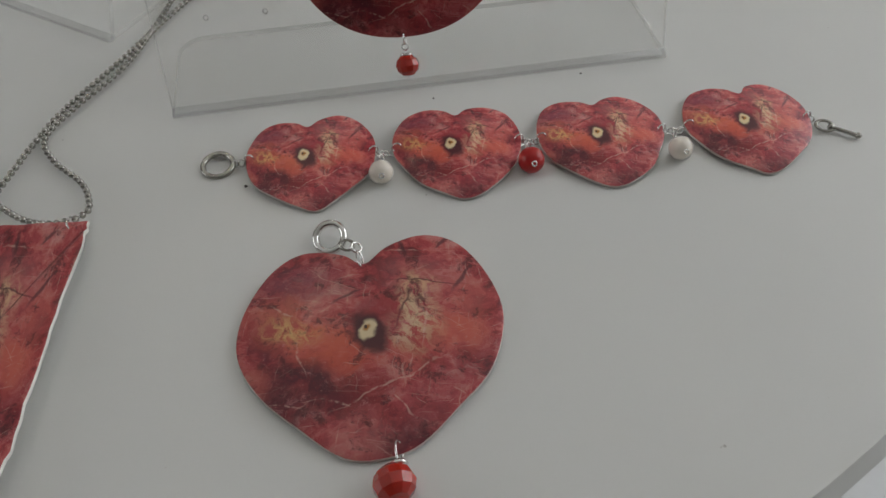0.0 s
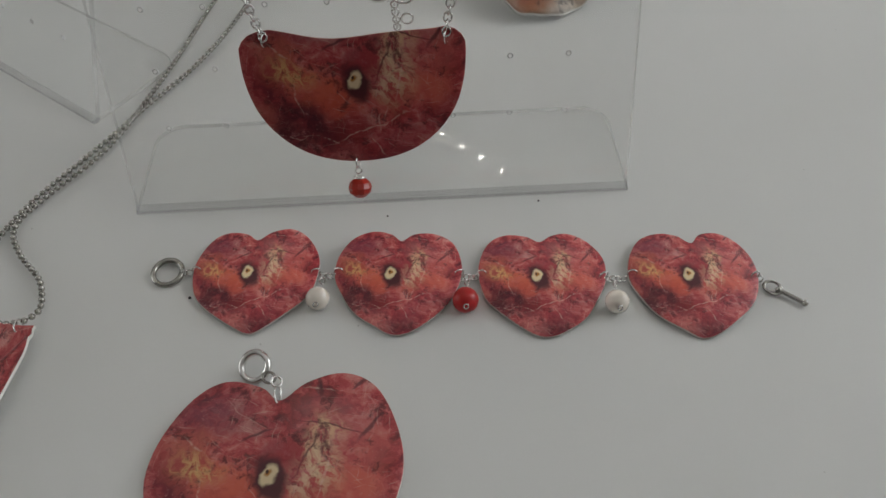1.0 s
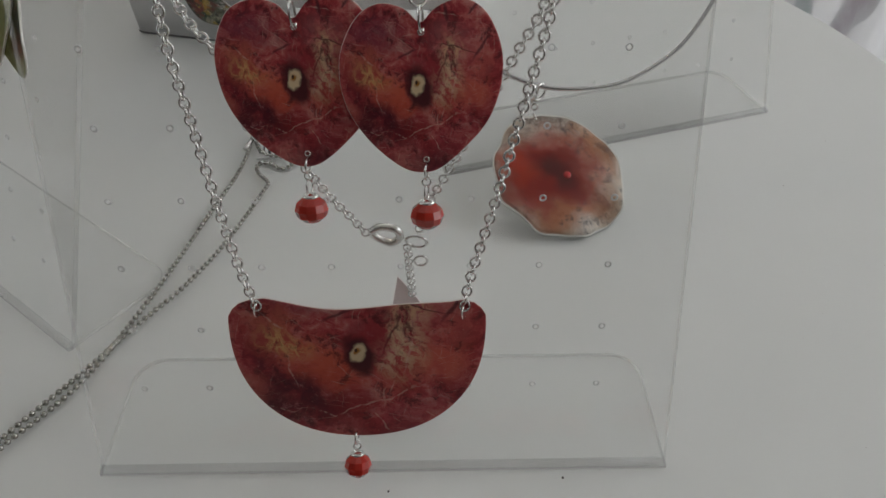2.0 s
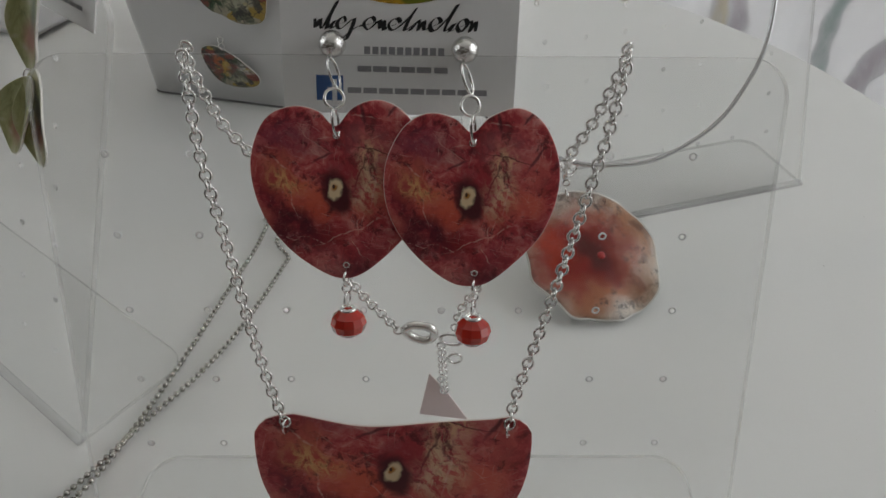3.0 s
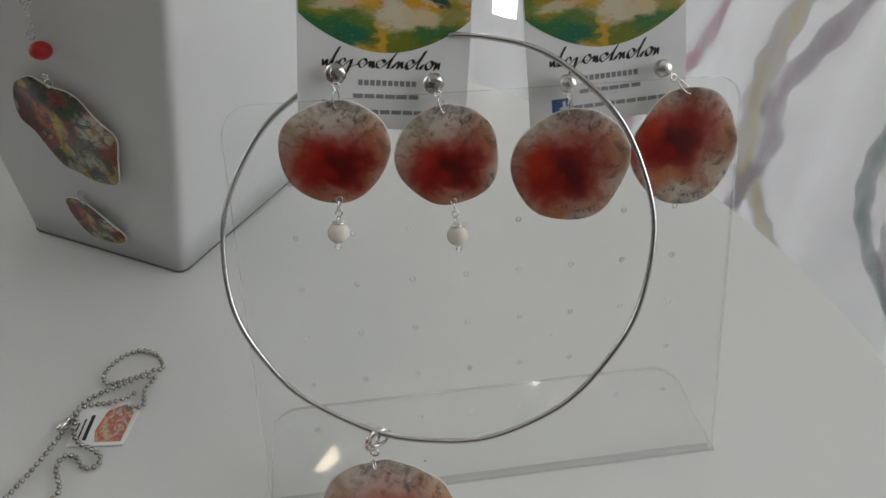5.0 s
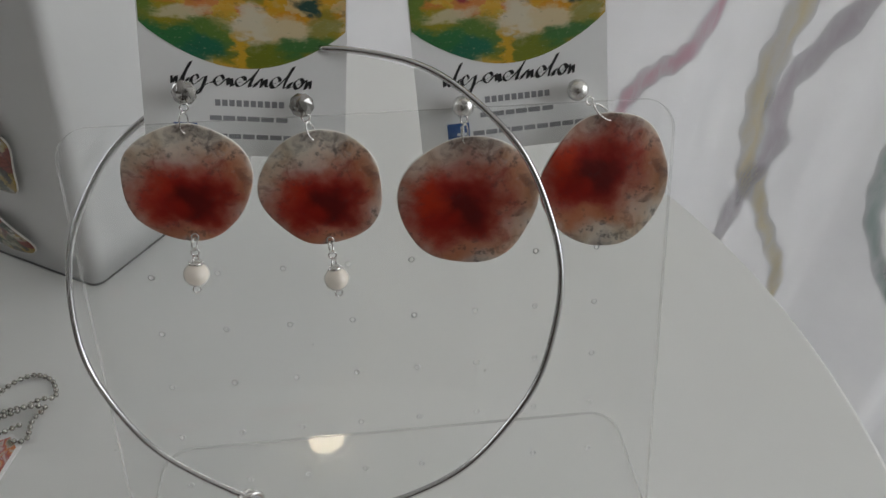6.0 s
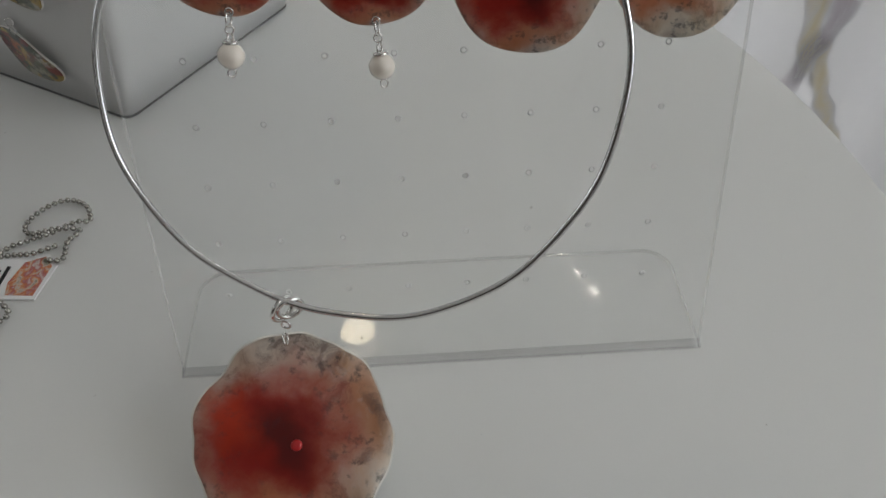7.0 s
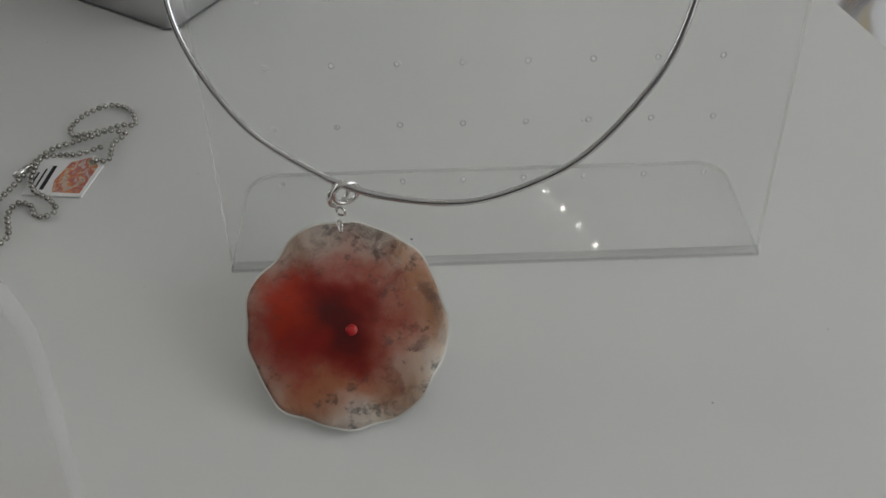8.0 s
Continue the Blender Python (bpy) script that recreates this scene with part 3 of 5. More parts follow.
def spline(points, n, closed=False):
    """A smooth curve through the points, n steps to each stretch."""
    P = [Vector(p) for p in points]
    out, k = [], len(P)
    for i in range(k if closed else k - 1):
        a, b, c, d = (P[(i + o) % k] if closed else P[min(max(i + o, 0), k - 1)] for o in (-1, 0, 1, 2))
        for s in range(n):
            t = s / n
            out.append(0.5 * ((2 * b) + (c - a) * t + (2 * a - 5 * b + 4 * c - d) * t * t + (3 * b - a - 3 * c + d) * t * t * t))
    if not closed:
        out.append(P[-1])
    return out


def frames_along(path, closed=False):
    """Tangent, side and up at each point of a path."""
    k, out, side = len(path), [], None
    for i in range(k):
        a = path[(i - 1) % k] if closed or i else path[i]
        b = path[(i + 1) % k] if closed or i < k - 1 else path[i]
        t = (b - a).normalized()
        if side is None:
            side = t.orthogonal().normalized()
        side = (side - t * side.dot(t)).normalized()
        out.append((t, side, t.cross(side)))
    return out


def tube_mesh(name, path, r, material, sides=8):
    vs, fs = [], []
    fr = frames_along(path)
    for p, (t, s, u) in zip(path, fr):
        for j in range(sides):
            b = 2 * math.pi * j / sides
            vs.append(p + s * (r * math.cos(b)) + u * (r * math.sin(b)))
    for i in range(len(path) - 1):
        for j in range(sides):
            q = (j + 1) % sides
            fs.append((i * sides + j, i * sides + q, (i + 1) * sides + q, (i + 1) * sides + j))
    fs.append(tuple(range(sides))[::-1])
    fs.append(tuple(range((len(path) - 1) * sides, len(path) * sides)))
    return mesh_of(name, vs, fs, material)


def steps_along(path, pitch):
    """Points at even steps along a path, with tangents."""
    out, need = [], 0.0
    for a, b in zip(path, path[1:]):
        d = (b - a).length
        while need <= d and d > 0:
            out.append((a.lerp(b, need / d), (b - a).normalized()))
            need += pitch
        need -= d
    return out


def link_pose(p, t, flat, up=Vector((0, 0, 1))):
    """A link that lies along t; flat links face up, the others stand on edge."""
    side = up.cross(t)
    side = side.normalized() if side.length > 1e-4 else t.orthogonal().normalized()
    u = t.cross(side)
    if not flat:
        side, u = u, -side
    m = Matrix((t, side, u)).transposed().to_4x4()
    m.translation = p
    return m


def plate_mesh(name, outline, thick, front, edge, dome=0.0, bend=None, bevel=0.0004):
    """A domed plate in its xy plane: a printed front with a rounded rim, a pale edge and back. outline: counter-clockwise."""
    k = len(outline)
    c = sum((Vector((x, y)) for x, y in outline), Vector((0, 0))) / k
    R = max((Vector(p) - c).length for p in outline)

    def height(x, y):
        d = (Vector((x, y)) - c).length / R
        return dome * (1 - d * d) + (bend(x, y) if bend else 0.0)

    vs, fs, slots = [], [], []

    def ring(scale, inset, z):
        i0 = len(vs)
        for x, y in outline:
            v = Vector((x, y)) - c
            v *= max(0.0, scale - inset / max(v.length, 1e-6))
            x1, y1 = c + v
            vs.append((x1, y1, height(x1, y1) + z))
        return i0

    def join(a, b, slot):
        for i in range(k):
            j = (i + 1) % k
            fs.append((a + i, a + j, b + j, b + i))
            slots.append(slot)

    loops = [(1.0, bevel, -thick, 1), (1.0, 0.0, -thick + bevel, 1), (1.0, 0.0, -bevel, 1), (1.0, bevel * 0.4, -bevel * 0.3, 1), (1.0, bevel, 0.0, 0), (0.94, 0, 0, 0), (0.85, 0, 0, 0), (0.65, 0, 0, 0), (0.4, 0, 0, 0), (0.18, 0, 0, 0)]
    prev = None
    for scale, inset, z, slot in loops:
        now = ring(scale, inset, z)
        if prev is not None:
            join(prev, now, slot)
        prev = now
    vs.append((c[0], c[1], height(c[0], c[1])))
    top = len(vs) - 1
    for i in range(k):
        fs.append((prev + i, prev + (i + 1) % k, top)), slots.append(0)
    vs.append((c[0], c[1], height(c[0], c[1]) - thick))
    for i in range(k):
        fs.append(((i + 1) % k, i, len(vs) - 1)), slots.append(1)
    return mesh_of(name, vs, fs, [front, edge], slots)


def heart_outline(w, h, seed, rough=0.012, lift=0.03):
    """A rounded heart with a shallow notch and a blunt point, its right lobe a little higher."""
    rnd = random.Random(seed)
    half = [(0.0, 0.375), (0.10, 0.46), (0.25, 0.49), (0.40, 0.41), (0.495, 0.22), (0.498, 0.02), (0.43, -0.17), (0.295, -0.33), (0.125, -0.46)]
    right = [(x, y + lift * min(1, 4 * x) * (1 if y > 0 else 0)) for x, y in half]
    left = [(-x, y - 0.01 * (1 if y > 0 else 0)) for x, y in half[1:]]
    pts = [right[0]] + left + [(0.0, -0.5)] + right[:0:-1]
    pts = [(x + rough * (rnd.random() - 0.5), y + rough * (rnd.random() - 0.5)) for x, y in pts]
    return [(p.x * w, p.y * h) for p in (Vector((*q, 0)) for q in [tuple(v)[:2] for v in spline([(*p, 0) for p in pts], 5, True)])]


def disk_outline(rx, ry, seed, rough=0.03, n=48, waves=0.0, count=8):
    rnd = random.Random(seed)
    ph = [rnd.random() * 6.28 for _ in range(5)]
    out = []
    for i in range(n):
        a = 2 * math.pi * i / n
        k = 1 + rough * (0.5 * math.sin(2 * a + ph[0]) + 0.5 * math.sin(3 * a + ph[1]) + 0.3 * math.sin(5 * a + ph[2])) + waves * (math.sin(count * a + ph[3] + 1.2 * math.sin(a + ph[4])) + 0.6 * math.sin((count - 3) * a + ph[4]) + 0.35 * math.sin((2 * count - 1) * a + ph[0]))
        out.append((rx * k * math.cos(a), ry * k * math.sin(a)))
    return out


def slab_mesh(name, outline, z0, z1, material, bevel=0.0, edge=None):
    """A flat slab between two heights, with its rim bevelled."""
    k = len(outline)
    c = sum((Vector(p) for p in outline), Vector((0, 0))) / k
    ins = [(c + (Vector(p) - c) * (1 - bevel / max((Vector(p) - c).length, 1e-6))) for p in outline]
    vs = [(*p, z0) for p in ins] + [(*p, z0 + bevel) for p in outline] + [(*p, z1 - bevel) for p in outline] + [(*p, z1) for p in ins]
    fs = [tuple(range(k))[::-1], tuple(range(3 * k, 4 * k))]
    for r in range(3):
        for i in range(k):
            j = (i + 1) % k
            fs.append((r * k + i, r * k + j, (r + 1) * k + j, (r + 1) * k + i))
    if edge is not None:
        return mesh_of(name, vs, fs, [material, edge], [0, 0] + [1] * (3 * k), smooth=False)
    return mesh_of(name, vs, fs, material, smooth=False)


def round_rect(x0, y0, x1, y1, radii, n=8):
    """Outline of a rectangle with its own radius at each corner (lower left, lower right, upper right, upper left)."""
    out = []
    for (x, y, sx, sy), r, a0 in zip(((x0, y0, 1, 1), (x1, y0, -1, 1), (x1, y1, -1, -1), (x0, y1, 1, -1)), radii, (180, 270, 0, 90)):
        for i in range(n + 1 if r > 0 else 1):
            a = radians(a0 + 90 * i / n)
            out.append((x + sx * r + r * math.cos(a), y + sy * r + r * math.sin(a)))
    return out


def bar_mesh(name, x0, y0, x1, y1, material, z=0.00012, slant=0.0):
    vs = [(x0, y0, 0), (x1, y0, 0), (x1 + slant, y1, 0), (x0 + slant, y1, 0)]
    vs += [(x, y, z) for x, y, _ in vs]
    return mesh_of(name, vs, [(3, 2, 1, 0), (4, 5, 6, 7), (0, 1, 5, 4), (1, 2, 6, 5), (2, 3, 7, 6), (3, 0, 4, 7)], material, smooth=False)


def stand_frame(ox, oy, ex, ey, lean):
    """Axes of a leaning sheet: x along its foot, y up the sheet, z towards the viewer."""
    u = Vector((ex - ox, ey - oy, 0)).normalized()
    b = Vector((-u.y, u.x, 0))
    l = radians(lean)
    v = Vector((0, 0, 1)) * math.cos(l) + b * math.sin(l)
    m = Matrix((u, v, u.cross(v))).transposed().to_4x4()
    m.translation = (ox, oy, 0)
    return m


# ---- room ----
def box_verts(x0, y0, z0, x1, y1, z1):
    return [(x0, y0, z0), (x1, y0, z0), (x1, y1, z0), (x0, y1, z0), (x0, y0, z1), (x1, y0, z1), (x1, y1, z1), (x0, y1, z1)]


BOX_FACES = [(3, 2, 1, 0), (4, 5, 6, 7), (0, 1, 5, 4), (1, 2, 6, 5), (2, 3, 7, 6), (3, 0, 4, 7)]


def block(name, x0, y0, z0, x1, y1, z1, material):
    return mesh_of(name, box_verts(x0, y0, z0, x1, y1, z1), BOX_FACES, material, smooth=False)


def setting(name, me, label):
    return tagged(new(name, me), label, name.split("_")[0], kind="structure")


FLOOR_Z, CEIL_Z = -0.75, 1.75
setting("floor", block("floor", -2.6, -2.2, FLOOR_Z - 0.1, 1.7, 2.45, FLOOR_Z, FLOOR), "pale grey floor under the table")
setting("ceiling", block("ceiling", -2.6, -2.2, CEIL_Z, 1.7, 2.45, CEIL_Z + 0.1, GREY_WALL), "plain grey ceiling above the stall")
setting("wall_south", block("wall_south", -2.6, -2.3, FLOOR_Z, 1.7, -2.2, CEIL_Z, DARK_WALL), "unseen brown wall, dark to keep reflections low")


def wall_with_window(name, along_x, at, lo, hi, w0, w1, z0, z1, material, label):
    """Four blocks round one opening, joined into one wall."""
    vs, fs = [], []
    for a0, a1, b0, b1 in ((lo, w0, FLOOR_Z, CEIL_Z), (w1, hi, FLOOR_Z, CEIL_Z), (w0, w1, FLOOR_Z, z0), (w0, w1, z1, CEIL_Z)):
        k = len(vs)
        vs += box_verts(a0, at, b0, a1, at + 0.1, b1) if along_x else box_verts(at, a0, b0, at + 0.1, a1, b1)
        fs += [tuple(i + k for i in f) for f in BOX_FACES]
    return setting(name, mesh_of(name, vs, fs, material, smooth=False), label)


wall_with_window("wall_north", True, 2.45, -2.6, 1.7, -0.9, 1.3, -0.68, 0.70, WALL, "white plaster wall with a wide window")
wall_with_window("wall_east", False, 1.7, -2.2, 2.45, 0.05, 1.45, 0.15, 1.35, WALL, "white plaster wall with a wide window")
wall_with_window("wall_west", False, -2.7, -2.2, 2.45, -0.35, 1.05, 0.25, 1.45, DARK_WALL, "unseen dark brown wall round an added pane")
setting("window_1", block("window_1", -0.9, 2.50, -0.68, 1.3, 2.51, 0.70, SKY_GLOW), "bright low window pane with daylight behind")
setting("window_2", block("window_2", 1.76, 0.05, 0.15, 1.77, 1.45, 1.35, SKY_GLOW), "unseen bright pane for daylight from the side")
# Added glowing west pane, unseen, which only fills from the left.
setting("window_3", block("window_3", -2.67, -0.35, 0.25, -2.66, 1.05, 1.45, SKY_GLOW), "unseen bright pane for daylight from the side")


def ceiling_spot(x, y, r, material, name, label, group=""):
    m = thing(name, place(x, y, CEIL_Z - 0.03), label, "lamp", group)
    part("housing", ring_mesh("housing", r * 1.1, r * 0.18, SILVER, 24, 8), m)
    part("lamp_glass", ball_mesh("lamp_glass", r, material, 20, 8, 0.3), m, label="glowing lamp glass")
    return m


ceiling_spot(-0.49, 1.58, 0.058, LAMP_WARM, "ceiling_lamp", "round warm white lamp on the ceiling")
for i in range(5):
    ceiling_spot(-0.085 + 0.076 * i, 2.245 - 0.065 * i, 0.011, LAMP_SMALL, "small_spot", "tiny white spotlight in a row on the ceiling", "row of small spotlights")


# ---- table ----
TABLE_X, TABLE_Y, TABLE_R = -0.0537, 0.4951, 0.4383


def build_table():
    m = thing("round_table", place(TABLE_X, TABLE_Y, 0), "round white lacquered table with a thin top", "table")
    ring = [(TABLE_R * math.cos(2 * math.pi * i / 128), TABLE_R * math.sin(2 * math.pi * i / 128)) for i in range(128)]
    part("tabletop", slab_mesh("tabletop", ring, -0.022, 0.0, TOP, 0.004), m)
    part("column", tube_mesh("column", [Vector((0, 0, -0.022 - 0.0709 * i)) for i in range(11)], 0.04, BOX_WHITE, 24), m)
    foot = [(0.26 * math.cos(2 * math.pi * i / 64), 0.26 * math.sin(2 * math.pi * i / 64)) for i in range(64)]
    part("base", slab_mesh("base", foot, FLOOR_Z, FLOOR_Z + 0.02, BOX_WHITE, 0.003), m)


build_table()


# ---- draped cloth behind the table ----
def fold(x):
    return 1.10 + 0.022 * math.sin(17 * x + 1.0) + 0.012 * math.sin(41 * x + 0.4) + 0.006 * math.sin(83 * x)


def build_cloth():
    nx, nz, x0, x1, z0, z1 = 150, 26, -0.9, 1.3, FLOOR_Z + 0.01, 0.30
    vs, fs = [], []
    for j in range(nz + 1):
        for i in range(nx + 1):
            x = x0 + (x1 - x0) * i / nx
            vs.append((x, fold(x), z0 + (z1 - z0) * j / nz))
    n = len(vs)
    vs += [(x, y + 0.003, z) for x, y, z in vs]
    for j in range(nz):
        for i in range(nx):
            a = j * (nx + 1) + i
            if 0.048 < vs[a][0] < 0.080 and vs[a][2] > -0.03:
                continue  # the gap between the two hangings
            q = (a, a + 1, a + nx + 2, a + nx + 1)
            fs += [q, tuple(k + n for k in q[::-1])]
    cloth = tagged(new("curtain", mesh_of("curtain", vs, fs, CLOTH)), "white fabric curtain with brushed pastel ribbon pattern", "curtain")

    def stroke(points, w, material, name, label):
        path = spline([(x, 0, z) for x, z in points], 12)
        vs, fs, wash = [], [], []
        fr = frames_along(path)
        for i, (p, (t, s, u)) in enumerate(zip(path, fr)):
            along = math.sin(math.pi * i / (len(path) - 1))
            wide = w * (0.7 + 0.3 * along + 0.18 * math.sin(i * 0.7))
            side = Vector((t.z, 0, -t.x))
            for k in range(-3, 4):
                q = p + side * (wide * k / 3)
                vs.append((q.x, fold(q.x) - 0.0015, q.z))
                wash.append((1 - (abs(k) / 3) ** 2) * min(1.0, 3 * along))
        for i in range(len(path) - 1):
            for k in range(6):
                a = i * 7 + k
                fs.append((a, a + 1, a + 8, a + 7))
        me = mesh_of(name, vs, fs, material)
        me.attributes.new("wash", "FLOAT", "POINT").data.foreach_set("value", wash)
        part(name, me, cloth, label=label)

    stroke([(0.415, 0.16), (0.392, 0.09), (0.374, 0.03), (0.361, -0.03), (0.358, -0.09), (0.365, -0.15), (0.378, -0.22)], 0.013, YELLOW_DYE, "ribbon_stroke", "pale yellow brushed ribbon")
    stroke([(0.382, -0.17), (0.395, -0.22), (0.416, -0.26), (0.440, -0.31), (0.445, -0.38)], 0.010, YELLOW_DYE, "ribbon_stroke", "pale yellow brushed ribbon")
    stroke([(0.455, 0.14), (0.430, 0.05), (0.402, -0.02), (0.378, -0.08), (0.388, -0.14), (0.372, -0.20), (0.362, -0.28)], 0.012, MAUVE_DYE, "ribbon_stroke", "greyish mauve brushed ribbon")
    stroke([(0.55, 0.06), (0.528, -0.01), (0.508, -0.06), (0.499, -0.12), (0.502, -0.18), (0.518, -0.23), (0.568, -0.31), (0.650, -0.39), (0.72, -0.45)], 0.008, GREEN_DYE, "ribbon_stroke", "grey green brushed ribbon")
    stroke([(0.66, 0.04), (0.605, -0.04), (0.568, -0.13), (0.545, -0.20), (0.552, -0.26), (0.585, -0.33)], 0.014, MAUVE_DYE, "ribbon_stroke", "greyish mauve brushed ribbon")
    stroke([(0.305, 0.06), (0.285, -0.005), (0.268, -0.035), (0.245, -0.055), (0.226, -0.085), (0.218, -0.12)], 0.010, PINK_DYE, "ribbon_stroke", "rose brushed ribbon")


build_cloth()


# ---- clear display stands ----
def stand(m, u0, u1, t0, t1, high, foot_depth, cols, rows, du, dv, first, label):
    """A bent clear sheet: a leaning panel pierced by a grid of small holes, and a flat foot behind it."""
    ob = thing("display_stand", m, label, "display stand", "clear display stands")
    T = 0.0023
    # panel
    n = 10
    def ends(v):
        k = v / high
        return u0 + (t0 - u0) * k, u1 + (t1 - u1) * k
    pts = []
    wide = u1 - u0
    for x, y in round_rect(0, 0, wide, high, (0, 0, 0.012, 0.012), n):
        a, b = ends(y)
        pts.append((a + (b - a) * x / wide, y))
    part("panel", slab_mesh("panel", pts, -T, 0.0, CLEAR, 0.0003, SAWN), ob).visible_shadow = False
    # foot: lies on the table, behind the bend
    u = m.to_3x3() @ Vector((1, 0, 0))
    flat = Matrix((u, Vector((-u.y, u.x, 0)), Vector((0, 0, 1)))).transposed().to_4x4()
    flat = m.to_3x3().inverted().to_4x4() @ flat
    foot = [(x, y) for x, y in round_rect(u0, -0.001, u1, foot_depth, (0, 0, 0.012, 0.012), n)]
    sole = slab_mesh("foot", foot, 0.0002, 0.0002 + T, CLEAR_FOOT, 0.0003, SAWN)
    bm = bmesh.new()
    bm.from_mesh(sole)
    bmesh.ops.delete(bm, geom=[f for f in bm.faces if all(v.co.z < 0.00021 for v in f.verts)], context="FACES_ONLY")
    bm.to_mesh(sole)
    bm.free()
    part("foot", sole, ob, flat).visible_shadow = False
    # Bend of the sheet, a near-white tube that paints its bright haze.
    bend = [Vector((u0 + 0.0005 + (u1 - u0 - 0.001) * i / 6, 0.0006, 0.0022)) for i in range(7)]
    part("bend", tube_mesh("bend", bend, 0.0020, BENT, 14), ob, flat).visible_shadow = False
    # Hole rims, with the glint put into their pale colour.
    rim = ring_mesh("hole_rim", 0.00095, 0.00030, GLINT_FROST, 10, 5)
    for r in range(rows):
        for c in range(cols):
            u, v = first[0] - c * du, first[1] - r * dv
            part("hole_rim", rim, ob, place(u, v, 0.0001)).visible_shadow = False
    return ob


M1 = stand_frame(-0.0535, 0.2875, 0.1585, 0.3055, 20.0)
M2 = stand_frame(0.0645, 0.4795, 0.262, 0.5585, 20.5)
M3 = stand_frame(-0.170, 0.395, -0.100, 0.350, 20.0)
stand(M1, 0.0, 0.2135, 0.004, 0.2078, 0.1830, 0.0530, 8, 6, 0.0231, 0.0236, (0.1840, 0.1565), "clear bent acrylic jewellery stand with a pierced sheet")
stand(M2, 0.0, 0.2118, 0.001, 0.2105, 0.1795, 0.053, 8, 6, 0.0228, 0.0222, (0.184, 0.1485), "clear bent acrylic jewellery stand holding the wire choker")
stand(M3, -0.115, 0.0945, -0.105, 0.1055, 0.1830, 0.055, 8, 6, 0.0231, 0.0236, (0.076, 0.155), "clear bent acrylic jewellery stand holding leaf earrings")


def tray():
    ob = thing("plastic_tray", stand_frame(-0.487, 0.762, -0.297, 0.700, 90.0), "flat grey plastic tray with a rounded corner", "tray")
    part("plate", slab_mesh("plate", round_rect(0.02, 0.0, 0.205, 0.062, (0.004, 0.004, 0.012, 0.012)), 0.0030, 0.0062, TRAY, 0.0008), ob)
    for x, y in ((0.04, 0.012), (0.185, 0.012), (0.04, 0.05), (0.185, 0.05)):
        part("foot_pad", ball_mesh("foot_pad", 0.004, DARK_GREY, 12, 8, 0.4), ob, place(x, y, 0.0016))


tray()


# ---- small findings ----
def bead_drop(parent, m, bead, drop=0.010, cap=True, tail=False):
    """An eyelet, a cap and a bead hanging along -y from the origin of m."""
    part("jump_ring", RING_S, parent, m @ pose(0, -0.002, 0.0012, 0, 75, 0))
    part("jump_ring", RING_T, parent, m @ pose(0, -0.0052, 0.0008, 0, 10, 0))
    if drop > 0.013:
        part("jump_ring", RING_S, parent, m @ pose(0, -0.0086, 0.0008, 0, 70, 0))
    if cap:
        part("bead_cap", RING_C, parent, m @ pose(0, -drop + 0.0042, 0.0006, 90, 0, 0))
    part("bead", bead, parent, m @ pose(0, -drop, 0.0006, 90, 0, 0))
    if tail:
        part("wire_loop", RING_T, parent, m @ pose(0, -drop - 0.0055, 0.0006, 0, 25, 0))


RING_S = ring_mesh("jump_ring", 0.0023, 0.00038, SILVER, 18, 7, 0.8)
RING_T = ring_mesh("small_ring", 0.0013, 0.00034, SILVER, 14, 6)
RING_C = ring_mesh("bead_cap", 0.0019, 0.0007, SILVER, 16, 7)
LINK = ring_mesh("chain_link", 0.00155, 0.00042, SILVER, 14, 6, 1.12)
BEAD_RED = ball_mesh("faceted_bead", 0.0053, RED_GLASS, 11, 6, 0.84, True)
BEAD_SMALL = ball_mesh("faceted_bead_small", 0.0049, RED_GLASS, 11, 6, 0.9, True)
PEARL_A = ball_mesh("pearl", 0.0044, PEARL, 16, 12, 0.95, False, 0.03, 3)
PEARL_B = ball_mesh("pearl", 0.0047, PEARL, 16, 12, 0.95, False, 0.04, 5)
CORAL_BEAD = ball_mesh("coral_bead", 0.0051, CORAL, 16, 10, 1.0)


def chain(parent, path, up, pitch=0.0026):
    for i, (p, t) in enumerate(steps_along(path, pitch)):
        part("chain_link", LINK, parent, link_pose(p, t, i % 2 == 0, up))


